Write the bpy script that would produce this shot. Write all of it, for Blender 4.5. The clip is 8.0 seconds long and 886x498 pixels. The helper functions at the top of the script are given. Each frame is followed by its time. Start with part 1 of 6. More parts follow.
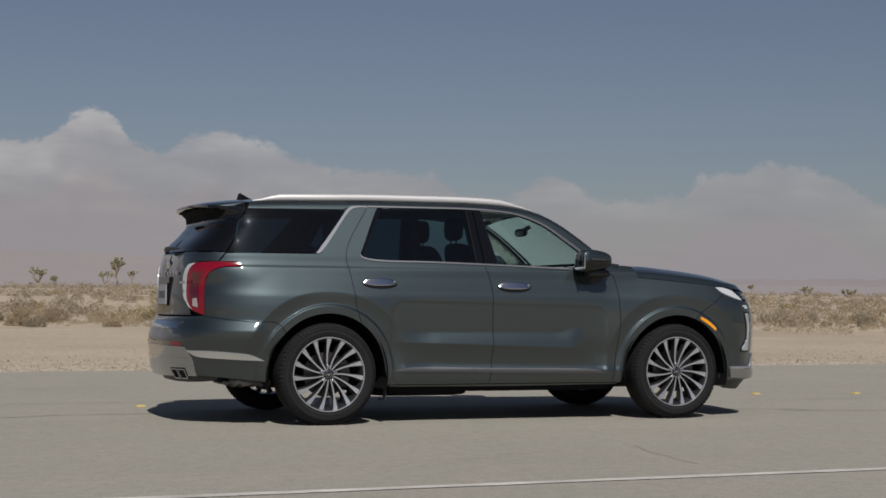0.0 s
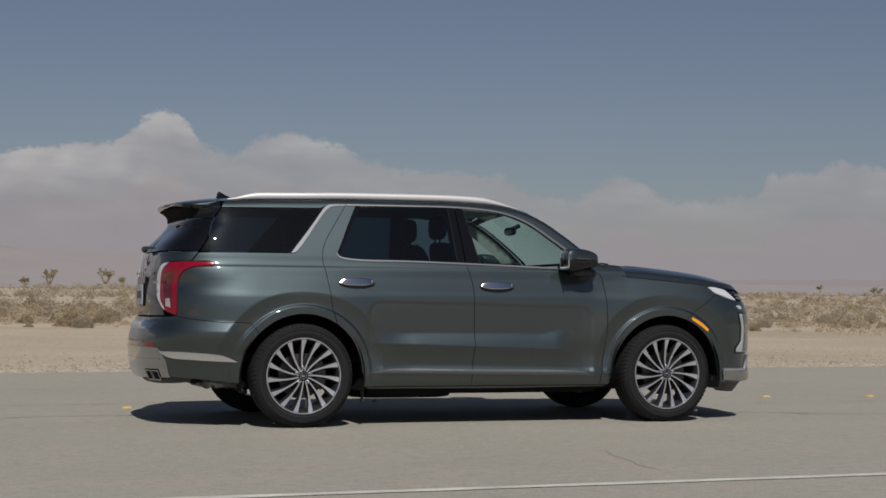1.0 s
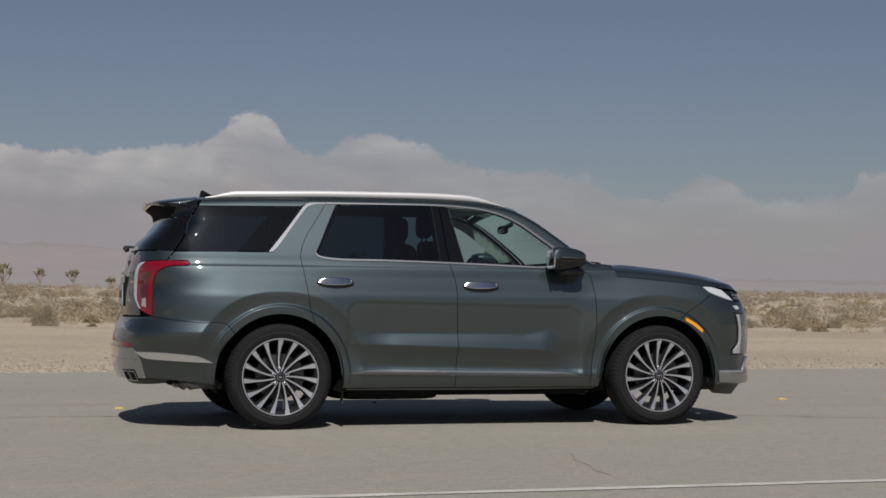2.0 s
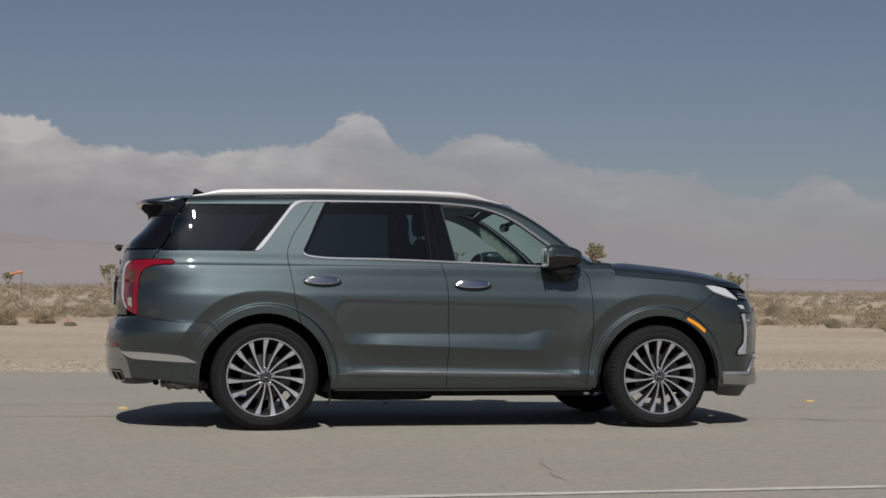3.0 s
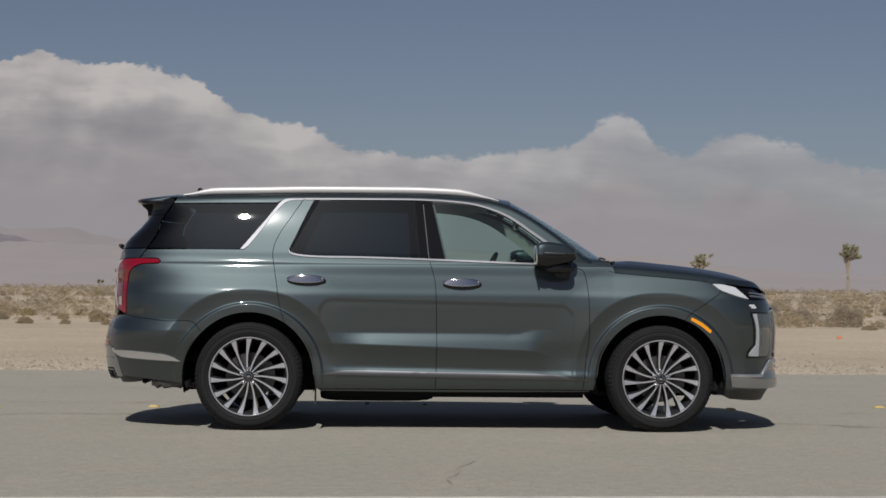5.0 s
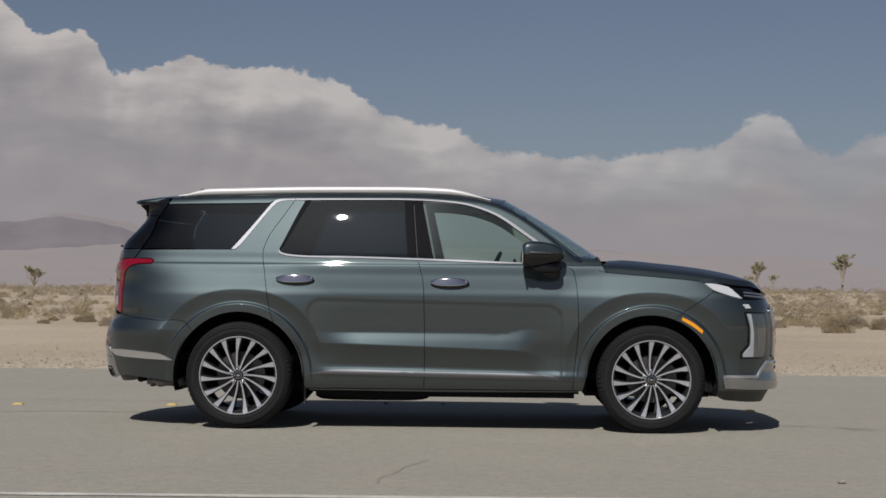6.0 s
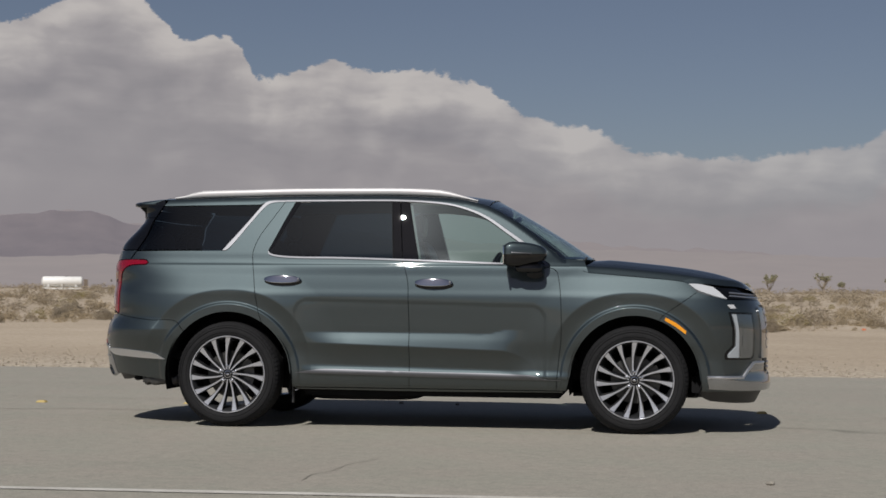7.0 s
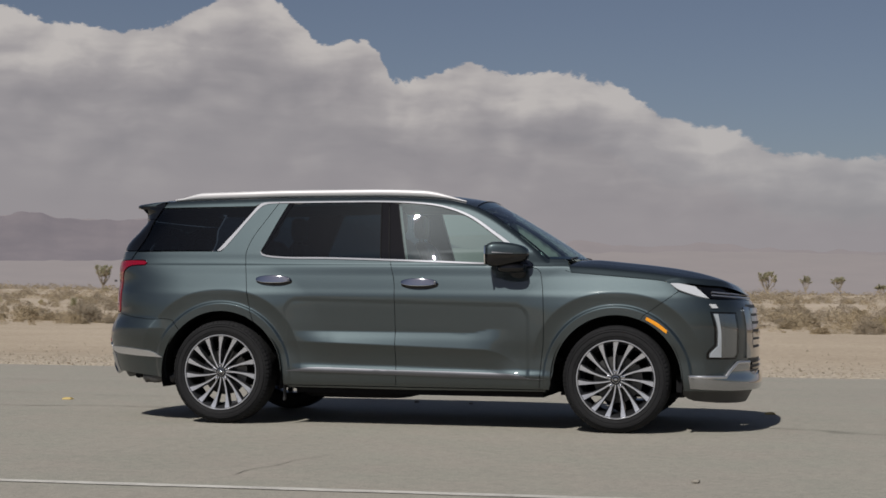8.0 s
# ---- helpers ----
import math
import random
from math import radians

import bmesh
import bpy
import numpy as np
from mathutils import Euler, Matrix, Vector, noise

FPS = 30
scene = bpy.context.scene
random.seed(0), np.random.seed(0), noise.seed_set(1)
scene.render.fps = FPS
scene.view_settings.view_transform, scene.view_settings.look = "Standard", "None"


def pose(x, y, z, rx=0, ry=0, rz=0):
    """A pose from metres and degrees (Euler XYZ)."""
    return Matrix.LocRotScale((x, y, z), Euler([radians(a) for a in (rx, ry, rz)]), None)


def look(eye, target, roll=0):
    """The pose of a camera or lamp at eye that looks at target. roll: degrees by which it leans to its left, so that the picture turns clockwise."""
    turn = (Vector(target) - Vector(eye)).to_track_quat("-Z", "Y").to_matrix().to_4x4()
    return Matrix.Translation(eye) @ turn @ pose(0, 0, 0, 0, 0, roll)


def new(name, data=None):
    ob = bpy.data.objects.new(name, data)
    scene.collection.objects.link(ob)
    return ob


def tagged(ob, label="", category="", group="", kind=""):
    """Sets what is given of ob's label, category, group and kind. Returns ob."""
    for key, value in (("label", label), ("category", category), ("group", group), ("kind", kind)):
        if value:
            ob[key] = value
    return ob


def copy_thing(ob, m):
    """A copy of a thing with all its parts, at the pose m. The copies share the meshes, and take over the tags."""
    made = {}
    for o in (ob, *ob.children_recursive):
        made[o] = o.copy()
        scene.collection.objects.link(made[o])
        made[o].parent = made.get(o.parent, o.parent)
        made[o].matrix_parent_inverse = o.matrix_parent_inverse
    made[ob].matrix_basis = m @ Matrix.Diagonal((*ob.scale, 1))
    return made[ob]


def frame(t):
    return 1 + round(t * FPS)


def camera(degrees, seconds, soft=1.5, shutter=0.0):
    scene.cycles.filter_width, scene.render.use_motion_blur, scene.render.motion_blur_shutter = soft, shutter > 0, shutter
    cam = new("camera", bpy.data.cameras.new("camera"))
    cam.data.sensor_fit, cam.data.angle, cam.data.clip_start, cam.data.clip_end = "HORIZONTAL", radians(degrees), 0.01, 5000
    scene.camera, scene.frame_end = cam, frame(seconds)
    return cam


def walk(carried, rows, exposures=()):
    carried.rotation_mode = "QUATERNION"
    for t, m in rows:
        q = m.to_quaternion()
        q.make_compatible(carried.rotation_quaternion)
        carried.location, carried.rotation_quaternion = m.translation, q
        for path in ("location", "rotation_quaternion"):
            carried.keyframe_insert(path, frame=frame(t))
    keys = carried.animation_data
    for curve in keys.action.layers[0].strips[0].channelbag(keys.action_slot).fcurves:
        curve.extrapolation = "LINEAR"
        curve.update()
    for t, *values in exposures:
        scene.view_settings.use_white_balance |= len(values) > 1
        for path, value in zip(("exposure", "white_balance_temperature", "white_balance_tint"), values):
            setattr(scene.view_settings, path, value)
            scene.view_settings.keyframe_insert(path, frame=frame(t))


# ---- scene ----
cam = camera(30.31, 8.0, soft=1.6, shutter=0.35)
PATH = [
    (0, (-4.981, -12.512, 0.952), (-0.696, -1.309, 1.305), 0.51),
    (0.5, (-4.631, -12.501, 0.950), (-0.571, -1.214, 1.305), 0.50),
    (1, (-4.262, -12.494, 0.951), (-0.453, -1.120, 1.307), 0.49),
    (1.5, (-3.867, -12.491, 0.954), (-0.342, -1.026, 1.309), 0.50),
    (3, (-2.580, -12.455, 0.957), (-0.138, -0.711, 1.301), 0.49),
    (3.5, (-2.119, -12.439, 0.955), (-0.110, -0.613, 1.300), 0.49),
    (4, (-1.639, -12.433, 0.953), (-0.095, -0.538, 1.296), 0.49),
    (4.5, (-1.147, -12.437, 0.949), (-0.086, -0.489, 1.292), 0.50),
    (6, (0.479, -12.426, 0.947), (-0.034, -0.442, 1.292), 0.50),
    (6.5, (1.038, -12.418, 0.947), (0.005, -0.468, 1.294), 0.50),
    (7, (1.594, -12.411, 0.945), (0.045, -0.517, 1.295), 0.50),
    (7.5, (2.143, -12.389, 0.941), (0.094, -0.571, 1.295), 0.50),
    (8, (2.683, -12.363, 0.935), (0.144, -0.640, 1.293), 0.50),
]
walk(cam, [(t, look(eye, target, roll)) for t, eye, target, roll in PATH])

# ---- light: clear desert noon sky, sun high behind the camera ----
SUN = Vector((-0.14, -0.69, 0.72)).normalized()
world = bpy.data.worlds.new("sky")
scene.world = world
world.use_nodes = True
wt = world.node_tree
sky = wt.nodes.new("ShaderNodeTexSky")
sky.sky_type = "NISHITA"
sky.sun_disc = False
sky.sun_elevation = math.asin(SUN.z)
sky.sun_rotation = math.atan2(SUN.x, SUN.y)
sky.altitude = 800
sky.air_density = 1.0
sky.dust_density = 1.1
sky.ozone_density = 1.5
pale = wt.nodes.new("ShaderNodeHueSaturation")
pale.inputs["Saturation"].default_value = 0.84
wt.links.new(sky.outputs[0], pale.inputs["Color"])
haze = wt.nodes.new("ShaderNodeMix")
haze.data_type, haze.blend_type = "RGBA", "MULTIPLY"
haze.inputs[0].default_value = 1.0
haze.inputs[7].default_value = (1.0, 0.965, 1.03, 1)
wt.links.new(pale.outputs[0], haze.inputs[6])
wt.links.new(haze.outputs[2], wt.nodes["Background"].inputs[0])
wt.nodes["Background"].inputs[1].default_value = 0.0393
sun_data = bpy.data.lights.new("sun", "SUN")
sun_data.energy = 4.1
sun_data.angle = radians(0.53)
sun_data.color = (1.0, 0.965, 0.915)
sun = new("sun", sun_data)
sun.matrix_world = look(SUN * 50, (0, 0, 0))
scene.view_settings.exposure = 0.0

# ---- materials ----
def node(tree, kind, **inputs):
    n = tree.nodes.new(kind)
    for key, value in inputs.items():
        n.inputs[key.replace("_", " ")].default_value = value
    return n


def math_node(tree, op, a, b=0.0, clamp=False):
    n = tree.nodes.new("ShaderNodeMath")
    n.operation, n.use_clamp = op, clamp
    for i, v in enumerate((a, b)):
        if isinstance(v, (int, float)):
            n.inputs[i].default_value = v
        else:
            tree.links.new(v, n.inputs[i])
    return n.outputs[0]


def ramp(tree, fac, stops):
    n = tree.nodes.new("ShaderNodeValToRGB")
    while len(n.color_ramp.elements) < len(stops):
        n.color_ramp.elements.new(0.5)
    for e, (p, c) in zip(n.color_ramp.elements, stops):
        e.position, e.color = p, (*c, 1)
    tree.links.new(fac, n.inputs[0])
    return n.outputs[0]


def mix_rgb(tree, fac, a, b, blend="MIX"):
    n = tree.nodes.new("ShaderNodeMix")
    n.data_type, n.blend_type = "RGBA", blend
    for i, v in ((0, fac), (6, a), (7, b)):
        if isinstance(v, (int, float)):
            n.inputs[i].default_value = v
        elif isinstance(v, tuple):
            n.inputs[i].default_value = (*v, 1)
        else:
            tree.links.new(v, n.inputs[i])
    return n.outputs[2]


def noise_of(tree, vec, scale, detail=4.0, rough=0.55):
    n = node(tree, "ShaderNodeTexNoise", Scale=scale, Detail=detail, Roughness=rough)
    tree.links.new(vec, n.inputs["Vector"])
    return n.outputs["Fac"]


def material(name, c1, c2=None, rough=0.5, metal=0.0, coarse=3.0, fine=60.0, bump=0.0, bump_scale=200.0, coat=0.0, rough_var=0.0, random_tone=0.0):
    """Principled surface whose colour wanders between c1 and c2 at two scales."""
    m = bpy.data.materials.new(name)
    m.use_nodes = True
    t = m.node_tree
    p = t.nodes["Principled BSDF"]
    pos = t.nodes.new("ShaderNodeTexCoord").outputs["Object"]
    c2 = c2 or tuple(v * 0.8 for v in c1)
    a, b = noise_of(t, pos, coarse), noise_of(t, pos, fine, 3)
    both = math_node(t, "ADD", math_node(t, "MULTIPLY", a, 0.6), math_node(t, "MULTIPLY", b, 0.4))
    col = ramp(t, both, [(0.36, c1), (0.64, c2)])
    if random_tone:
        rnd = t.nodes.new("ShaderNodeObjectInfo").outputs["Random"]
        col = mix_rgb(t, math_node(t, "MULTIPLY", rnd, random_tone), col, tuple(v * 0.55 for v in c1))
    t.links.new(col, p.inputs["Base Color"])
    p.inputs["Roughness"].default_value, p.inputs["Metallic"].default_value = rough, metal
    if rough_var:
        t.links.new(math_node(t, "ADD", math_node(t, "MULTIPLY", b, rough_var), rough - rough_var / 2), p.inputs["Roughness"])
    if coat:
        p.inputs["Coat Weight"].default_value, p.inputs["Coat Roughness"].default_value = coat, 0.03
    if bump:
        bn = node(t, "ShaderNodeBump", Strength=bump, Distance=0.01)
        t.links.new(noise_of(t, pos, bump_scale, 4), bn.inputs["Height"])
        t.links.new(bn.outputs[0], p.inputs["Normal"])
    return m


def glass(name, tint, gloss=0.02, ior=1.5, dust=0.0):
    m = bpy.data.materials.new(name)
    m.use_nodes = True
    t = m.node_tree
    t.nodes.remove(t.nodes["Principled BSDF"])
    clear = node(t, "ShaderNodeBsdfTransparent", Color=(*tint, 1))
    gl = node(t, "ShaderNodeBsdfGlossy", Color=(1, 1, 1, 1), Roughness=gloss)
    # Schlick: four per cent head-on, all of it at a grazing angle
    lw = node(t, "ShaderNodeLayerWeight", Blend=0.5)
    f0 = ((ior - 1) / (ior + 1)) ** 2
    fr = math_node(t, "ADD", math_node(t, "MULTIPLY", math_node(t, "POWER", lw.outputs["Facing"], 5.0), 1 - f0), f0)
    mx = t.nodes.new("ShaderNodeMixShader")
    t.links.new(fr, mx.inputs[0])
    t.links.new(clear.outputs[0], mx.inputs[1])
    t.links.new(gl.outputs[0], mx.inputs[2])
    last = mx.outputs[0]
    if dust:
        # a thin film of dust that scatters the sun
        film = node(t, "ShaderNodeBsdfGlossy", Color=(0.82, 0.93, 1.0, 1), Roughness=0.32)
        over = t.nodes.new("ShaderNodeMixShader")
        over.inputs[0].default_value = dust
        t.links.new(last, over.inputs[1])
        t.links.new(film.outputs[0], over.inputs[2])
        last = over.outputs[0]
    t.links.new(last, t.nodes["Material Output"].inputs["Surface"])
    return m


def car_paint():
    m = bpy.data.materials.new("metallic_green_paint")
    m.use_nodes = True
    t = m.node_tree
    p = t.nodes["Principled BSDF"]
    pos = t.nodes.new("ShaderNodeTexCoord").outputs["Object"]
    flake = noise_of(t, pos, 900, 1)
    dust = noise_of(t, pos, 4, 5)
    col = ramp(t, flake, [(0.35, (0.0350, 0.0475, 0.0518)), (0.65, (0.0474, 0.0638, 0.0690))])
    col = mix_rgb(t, math_node(t, "MULTIPLY", dust, 0.015), col, (0.32, 0.28, 0.22))
    t.links.new(col, p.inputs["Base Color"])
    p.inputs["Metallic"].default_value = 0.95
    p.inputs["Roughness"].default_value = 0.50
    p.inputs["Coat Weight"].default_value = 1.0
    p.inputs["Coat Roughness"].default_value = 0.03
    p.inputs["Coat IOR"].default_value = 1.70
    return m


def asphalt_material():
    m = bpy.data.materials.new("bleached_asphalt")
    m.use_nodes = True
    t = m.node_tree
    p = t.nodes["Principled BSDF"]
    pos = t.nodes.new("ShaderNodeTexCoord").outputs["Object"]
    base = ramp(t, noise_of(t, pos, 0.35, 5), [(0.3, (0.274, 0.257, 0.219)), (0.7, (0.312, 0.291, 0.249))])
    grit = noise_of(t, pos, 110, 2, 0.8)
    col = mix_rgb(t, 0.55, base, ramp(t, grit, [(0.30, (0.150, 0.144, 0.124)), (0.5, (0.304, 0.285, 0.243)), (0.72, (0.47, 0.44, 0.38))]))
    patch = ramp(t, noise_of(t, pos, 11, 6, 0.75), [(0.34, (0.86, 0.87, 0.86)), (0.5, (1, 1, 1)), (0.66, (1.10, 1.09, 1.08))])
    col = mix_rgb(t, 1.0, col, ramp(t, noise_of(t, pos, 38, 3, 0.7), [(0.32, (0.87, 0.87, 0.87)), (0.68, (1.11, 1.11, 1.11))]), "MULTIPLY")
    col = mix_rgb(t, 1.0, col, ramp(t, noise_of(t, pos, 1.6, 4, 0.6), [(0.35, (0.96, 0.985, 0.97)), (0.65, (1.03, 1.0, 1.0))]), "MULTIPLY")
    col = mix_rgb(t, 1.0, col, patch, "MULTIPLY")
    # lengthwise tyre wear
    stretch = t.nodes.new("ShaderNodeMapping")
    stretch.inputs["Scale"].default_value = (0.03, 0.9, 1)
    t.links.new(pos, stretch.inputs[0])
    wear = ramp(t, noise_of(t, stretch.outputs[0], 1.0, 4), [(0.4, (1, 1, 1)), (0.62, (0.97, 0.97, 0.97))])
    col = mix_rgb(t, 1.0, col, wear, "MULTIPLY")
    t.links.new(col, p.inputs["Base Color"])
    p.inputs["Roughness"].default_value = 0.86
    bn = node(t, "ShaderNodeBump", Strength=0.55, Distance=0.004)
    t.links.new(grit, bn.inputs["Height"])
    t.links.new(bn.outputs[0], p.inputs["Normal"])
    return m


def sand_material():
    m = bpy.data.materials.new("desert_sand")
    m.use_nodes = True
    t = m.node_tree
    p = t.nodes["Principled BSDF"]
    pos = t.nodes.new("ShaderNodeTexCoord").outputs["Object"]
    big = ramp(t, noise_of(t, pos, 0.12, 5), [(0.3, (0.37, 0.302, 0.222)), (0.55, (0.45, 0.372, 0.282)), (0.75, (0.50, 0.422, 0.330))])
    small = ramp(t, noise_of(t, pos, 9, 5, 0.7), [(0.3, (0.70, 0.68, 0.66)), (0.62, (1.05, 1.05, 1.05))])
    col = mix_rgb(t, 1.0, big, small, "MULTIPLY")
    # loose grey gravel beside the road
    sep = t.nodes.new("ShaderNodeSeparateXYZ")
    t.links.new(pos, sep.inputs[0])
    near = t.nodes.new("ShaderNodeMapRange")
    near.inputs[1].default_value, near.inputs[2].default_value = 15.5, 11.0
    t.links.new(math_node(t, "ADD", sep.outputs[1], math_node(t, "MULTIPLY", noise_of(t, pos, 0.5, 4), 4.0)), near.inputs[0])
    stones = t.nodes.new("ShaderNodeTexVoronoi")
    stones.inputs["Scale"].default_value = 22
    t.links.new(pos, stones.inputs["Vector"])
    gravel = ramp(t, stones.outputs["Color"], [(0.12, (0.20, 0.168, 0.13)), (0.45, (0.40, 0.34, 0.265)), (0.88, (0.56, 0.485, 0.385))])
    col = mix_rgb(t, math_node(t, "MULTIPLY", near.outputs[0], 0.8), col, gravel)
    t.links.new(col, p.inputs["Base Color"])
    p.inputs["Roughness"].default_value = 0.95
    bn = node(t, "ShaderNodeBump", Strength=0.7, Distance=0.03)
    t.links.new(noise_of(t, pos, 14, 6, 0.7), bn.inputs["Height"])
    t.links.new(bn.outputs[0], p.inputs["Normal"])
    return m


def leaf_material(name, c1, c2):
    """Dry foliage; each clump its own tone."""
    m = bpy.data.materials.new(name)
    m.use_nodes = True
    t = m.node_tree
    p = t.nodes["Principled BSDF"]
    rnd = t.nodes.new("ShaderNodeNewGeometry").outputs["Random Per Island"]
    pos = t.nodes.new("ShaderNodeTexCoord").outputs["Object"]
    col = ramp(t, math_node(t, "ADD", math_node(t, "MULTIPLY", rnd, 0.45), math_node(t, "MULTIPLY", noise_of(t, pos, 0.35, 3), 0.55)), [(0.2, c1), (0.8, c2)])
    obj = t.nodes.new("ShaderNodeObjectInfo").outputs["Random"]
    col = mix_rgb(t, math_node(t, "MULTIPLY", obj, 0.5), col, tuple(0.6 * a + 0.05 for a in c2))
    t.links.new(col, p.inputs["Base Color"])
    p.inputs["Roughness"].default_value = 0.85
    # thin leaves let half of the light through
    thin = t.nodes.new("ShaderNodeBsdfTranslucent")
    t.links.new(col, thin.inputs["Color"])
    mx = t.nodes.new("ShaderNodeMixShader")
    mx.inputs[0].default_value = 0.48
    t.links.new(p.outputs[0], mx.inputs[1])
    t.links.new(thin.outputs[0], mx.inputs[2])
    t.links.new(mx.outputs[0], t.nodes["Material Output"].inputs["Surface"])
    return m


def painted_haze_material(name, ground, haze, amount):
    """Far ridge seen through miles of air: part sunlit ground, part haze painted in as a glow."""
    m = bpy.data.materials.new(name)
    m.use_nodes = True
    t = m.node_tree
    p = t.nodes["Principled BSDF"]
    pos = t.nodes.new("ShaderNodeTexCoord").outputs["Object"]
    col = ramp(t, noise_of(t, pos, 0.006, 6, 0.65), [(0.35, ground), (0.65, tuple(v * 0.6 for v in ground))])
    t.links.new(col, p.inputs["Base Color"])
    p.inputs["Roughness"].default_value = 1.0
    # the haze is one even glowing colour laid over the ground
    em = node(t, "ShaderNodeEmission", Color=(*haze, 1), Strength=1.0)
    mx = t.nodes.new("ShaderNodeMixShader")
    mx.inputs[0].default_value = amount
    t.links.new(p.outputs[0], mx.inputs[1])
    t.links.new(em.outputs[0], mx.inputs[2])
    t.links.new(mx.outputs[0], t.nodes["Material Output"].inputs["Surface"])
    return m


def cloud_material(name, gain=1.0):
    """Cumulus bank on the far backdrop, its light and shade painted into the glow. UV: degrees of bearing, degrees
    below the cloud tops.
    """
    m = bpy.data.materials.new(name)
    m.use_nodes = True
    t = m.node_tree
    t.nodes.remove(t.nodes["Principled BSDF"])
    tc = t.nodes.new("ShaderNodeTexCoord")
    pos, uv = tc.outputs["Object"], tc.outputs["UV"]
    sep = t.nodes.new("ShaderNodeSeparateXYZ")
    t.links.new(uv, sep.inputs[0])
    depth = sep.outputs[1]
    rise = t.nodes.new("ShaderNodeSeparateXYZ")
    t.links.new(pos, rise.inputs[0])
    high = math_node(t, "DIVIDE", rise.outputs[2], 82.0)

    def billow(vec):
        """Rounded heaps parted by dark creases."""
        total = None
        for scale, weight, detail in ((0.0032, 1.7, 1), (0.0090, 0.50, 1), (0.025, 0.13, 2)):
            n = math_node(t, "SUBTRACT", math_node(t, "MULTIPLY", noise_of(t, vec, scale, detail, 0.4), 2.0), 1.0)
            n = math_node(t, "SQRT", math_node(t, "ADD", math_node(t, "MULTIPLY", n, n), 0.012))
            n = math_node(t, "MULTIPLY", n, weight)
            total = n if total is None else math_node(t, "ADD", total, n)
        return total

    warp = node(t, "ShaderNodeTexNoise", Scale=0.005, Detail=2.0)
    t.links.new(pos, warp.inputs["Vector"])
    flat = t.nodes.new("ShaderNodeVectorMath")
    flat.operation = "MULTIPLY"
    flat.inputs[1].default_value = (1.0, 1.0, 1.5)
    t.links.new(pos, flat.inputs[0])
    sc = t.nodes.new("ShaderNodeVectorMath")
    sc.operation = "MULTIPLY_ADD"
    sc.inputs[1].default_value = (90, 90, 90)
    t.links.new(warp.outputs["Color"], sc.inputs[0])
    t.links.new(flat.outputs[0], sc.inputs[2])
    here = math_node(t, "SUBTRACT", billow(sc.outputs[0]), 0.42)
    # light painted on the heaps: compare them with a copy shifted up and left
    off = t.nodes.new("ShaderNodeVectorMath")
    off.operation = "ADD"
    off.inputs[1].default_value = (-34, 0, 58)
    t.links.new(sc.outputs[0], off.inputs[0])
    painted_light = math_node(t, "SUBTRACT", here, math_node(t, "SUBTRACT", billow(off.outputs[0]), 0.42))
    # the bank thins out towards the right
    thin = t.nodes.new("ShaderNodeMapRange")
    thin.interpolation_type = "SMOOTHSTEP"
    thin.inputs[1].default_value, thin.inputs[2].default_value = -15.0, 22.0
    thin.inputs[3].default_value, thin.inputs[4].default_value = 1.0, 0.58
    t.links.new(sep.outputs[0], thin.inputs[0])
    fine = math_node(t, "MULTIPLY", math_node(t, "SUBTRACT", noise_of(t, sc.outputs[0], 0.03, 5, 0.6), 0.5), 0.7)
    edge = math_node(t, "ADD", math_node(t, "ADD", depth, -0.12), math_node(t, "ADD", math_node(t, "MULTIPLY", here, 0.55), fine))
    alpha = t.nodes.new("ShaderNodeMapRange")
    alpha.interpolation_type = "SMOOTHSTEP"
    alpha.inputs[1].default_value = -0.03
    t.links.new(edge, alpha.inputs[0])
    # thinner cloud has softer edges
    t.links.new(math_node(t, "ADD", math_node(t, "MULTIPLY", math_node(t, "SUBTRACT", 1.0, thin.outputs[0]), 0.45), 0.10), alpha.inputs[2])
    solid = t.nodes.new("ShaderNodeMapRange")
    solid.interpolation_type = "SMOOTHSTEP"
    solid.inputs[1].default_value, solid.inputs[2].default_value = 0.3, 2.6
    t.links.new(edge, solid.inputs[0])
    cover = math_node(t, "MULTIPLY", alpha.outputs[0], math_node(t, "MAXIMUM", thin.outputs[0], solid.outputs[0]))
    # tops painted paler, as the sun would light them
    top = t.nodes.new("ShaderNodeMapRange")
    top.interpolation_type = "SMOOTHSTEP"
    top.inputs[1].default_value, top.inputs[2].default_value = 3.0, 0.0
    t.links.new(edge, top.inputs[0])
    body = t.nodes.new("ShaderNodeMapRange")
    body.interpolation_type = "SMOOTHSTEP"
    body.inputs[1].default_value, body.inputs[2].default_value = 8.0, 1.2
    body.inputs[3].default_value, body.inputs[4].default_value = 0.12, 1.0
    t.links.new(depth, body.inputs[0])
    heaps = math_node(t, "ADD", math_node(t, "MULTIPLY", painted_light, 0.44), math_node(t, "MULTIPLY", here, 0.32))
    heaps = math_node(t, "MULTIPLY", heaps, math_node(t, "POWER", thin.outputs[0], 1.5))
    bright = math_node(t, "ADD", math_node(t, "MULTIPLY", math_node(t, "MULTIPLY", top.outputs[0], thin.outputs[0]), 0.56), math_node(t, "MULTIPLY", heaps, body.outputs[0]))
    # broad flat layers of lighter and darker cloud
    layers = t.nodes.new("ShaderNodeVectorMath")
    layers.operation = "MULTIPLY"
    layers.inputs[1].default_value = (1.0, 1.0, 3.2)
    t.links.new(sc.outputs[0], layers.inputs[0])
    band = math_node(t, "MULTIPLY", math_node(t, "SUBTRACT", noise_of(t, layers.outputs[0], 0.0026, 3, 0.5), 0.5), 1.1)
    bright = math_node(t, "ADD", bright, math_node(t, "MULTIPLY", band, body.outputs[0]))
    bright = math_node(t, "ADD", bright, 0.36, True)
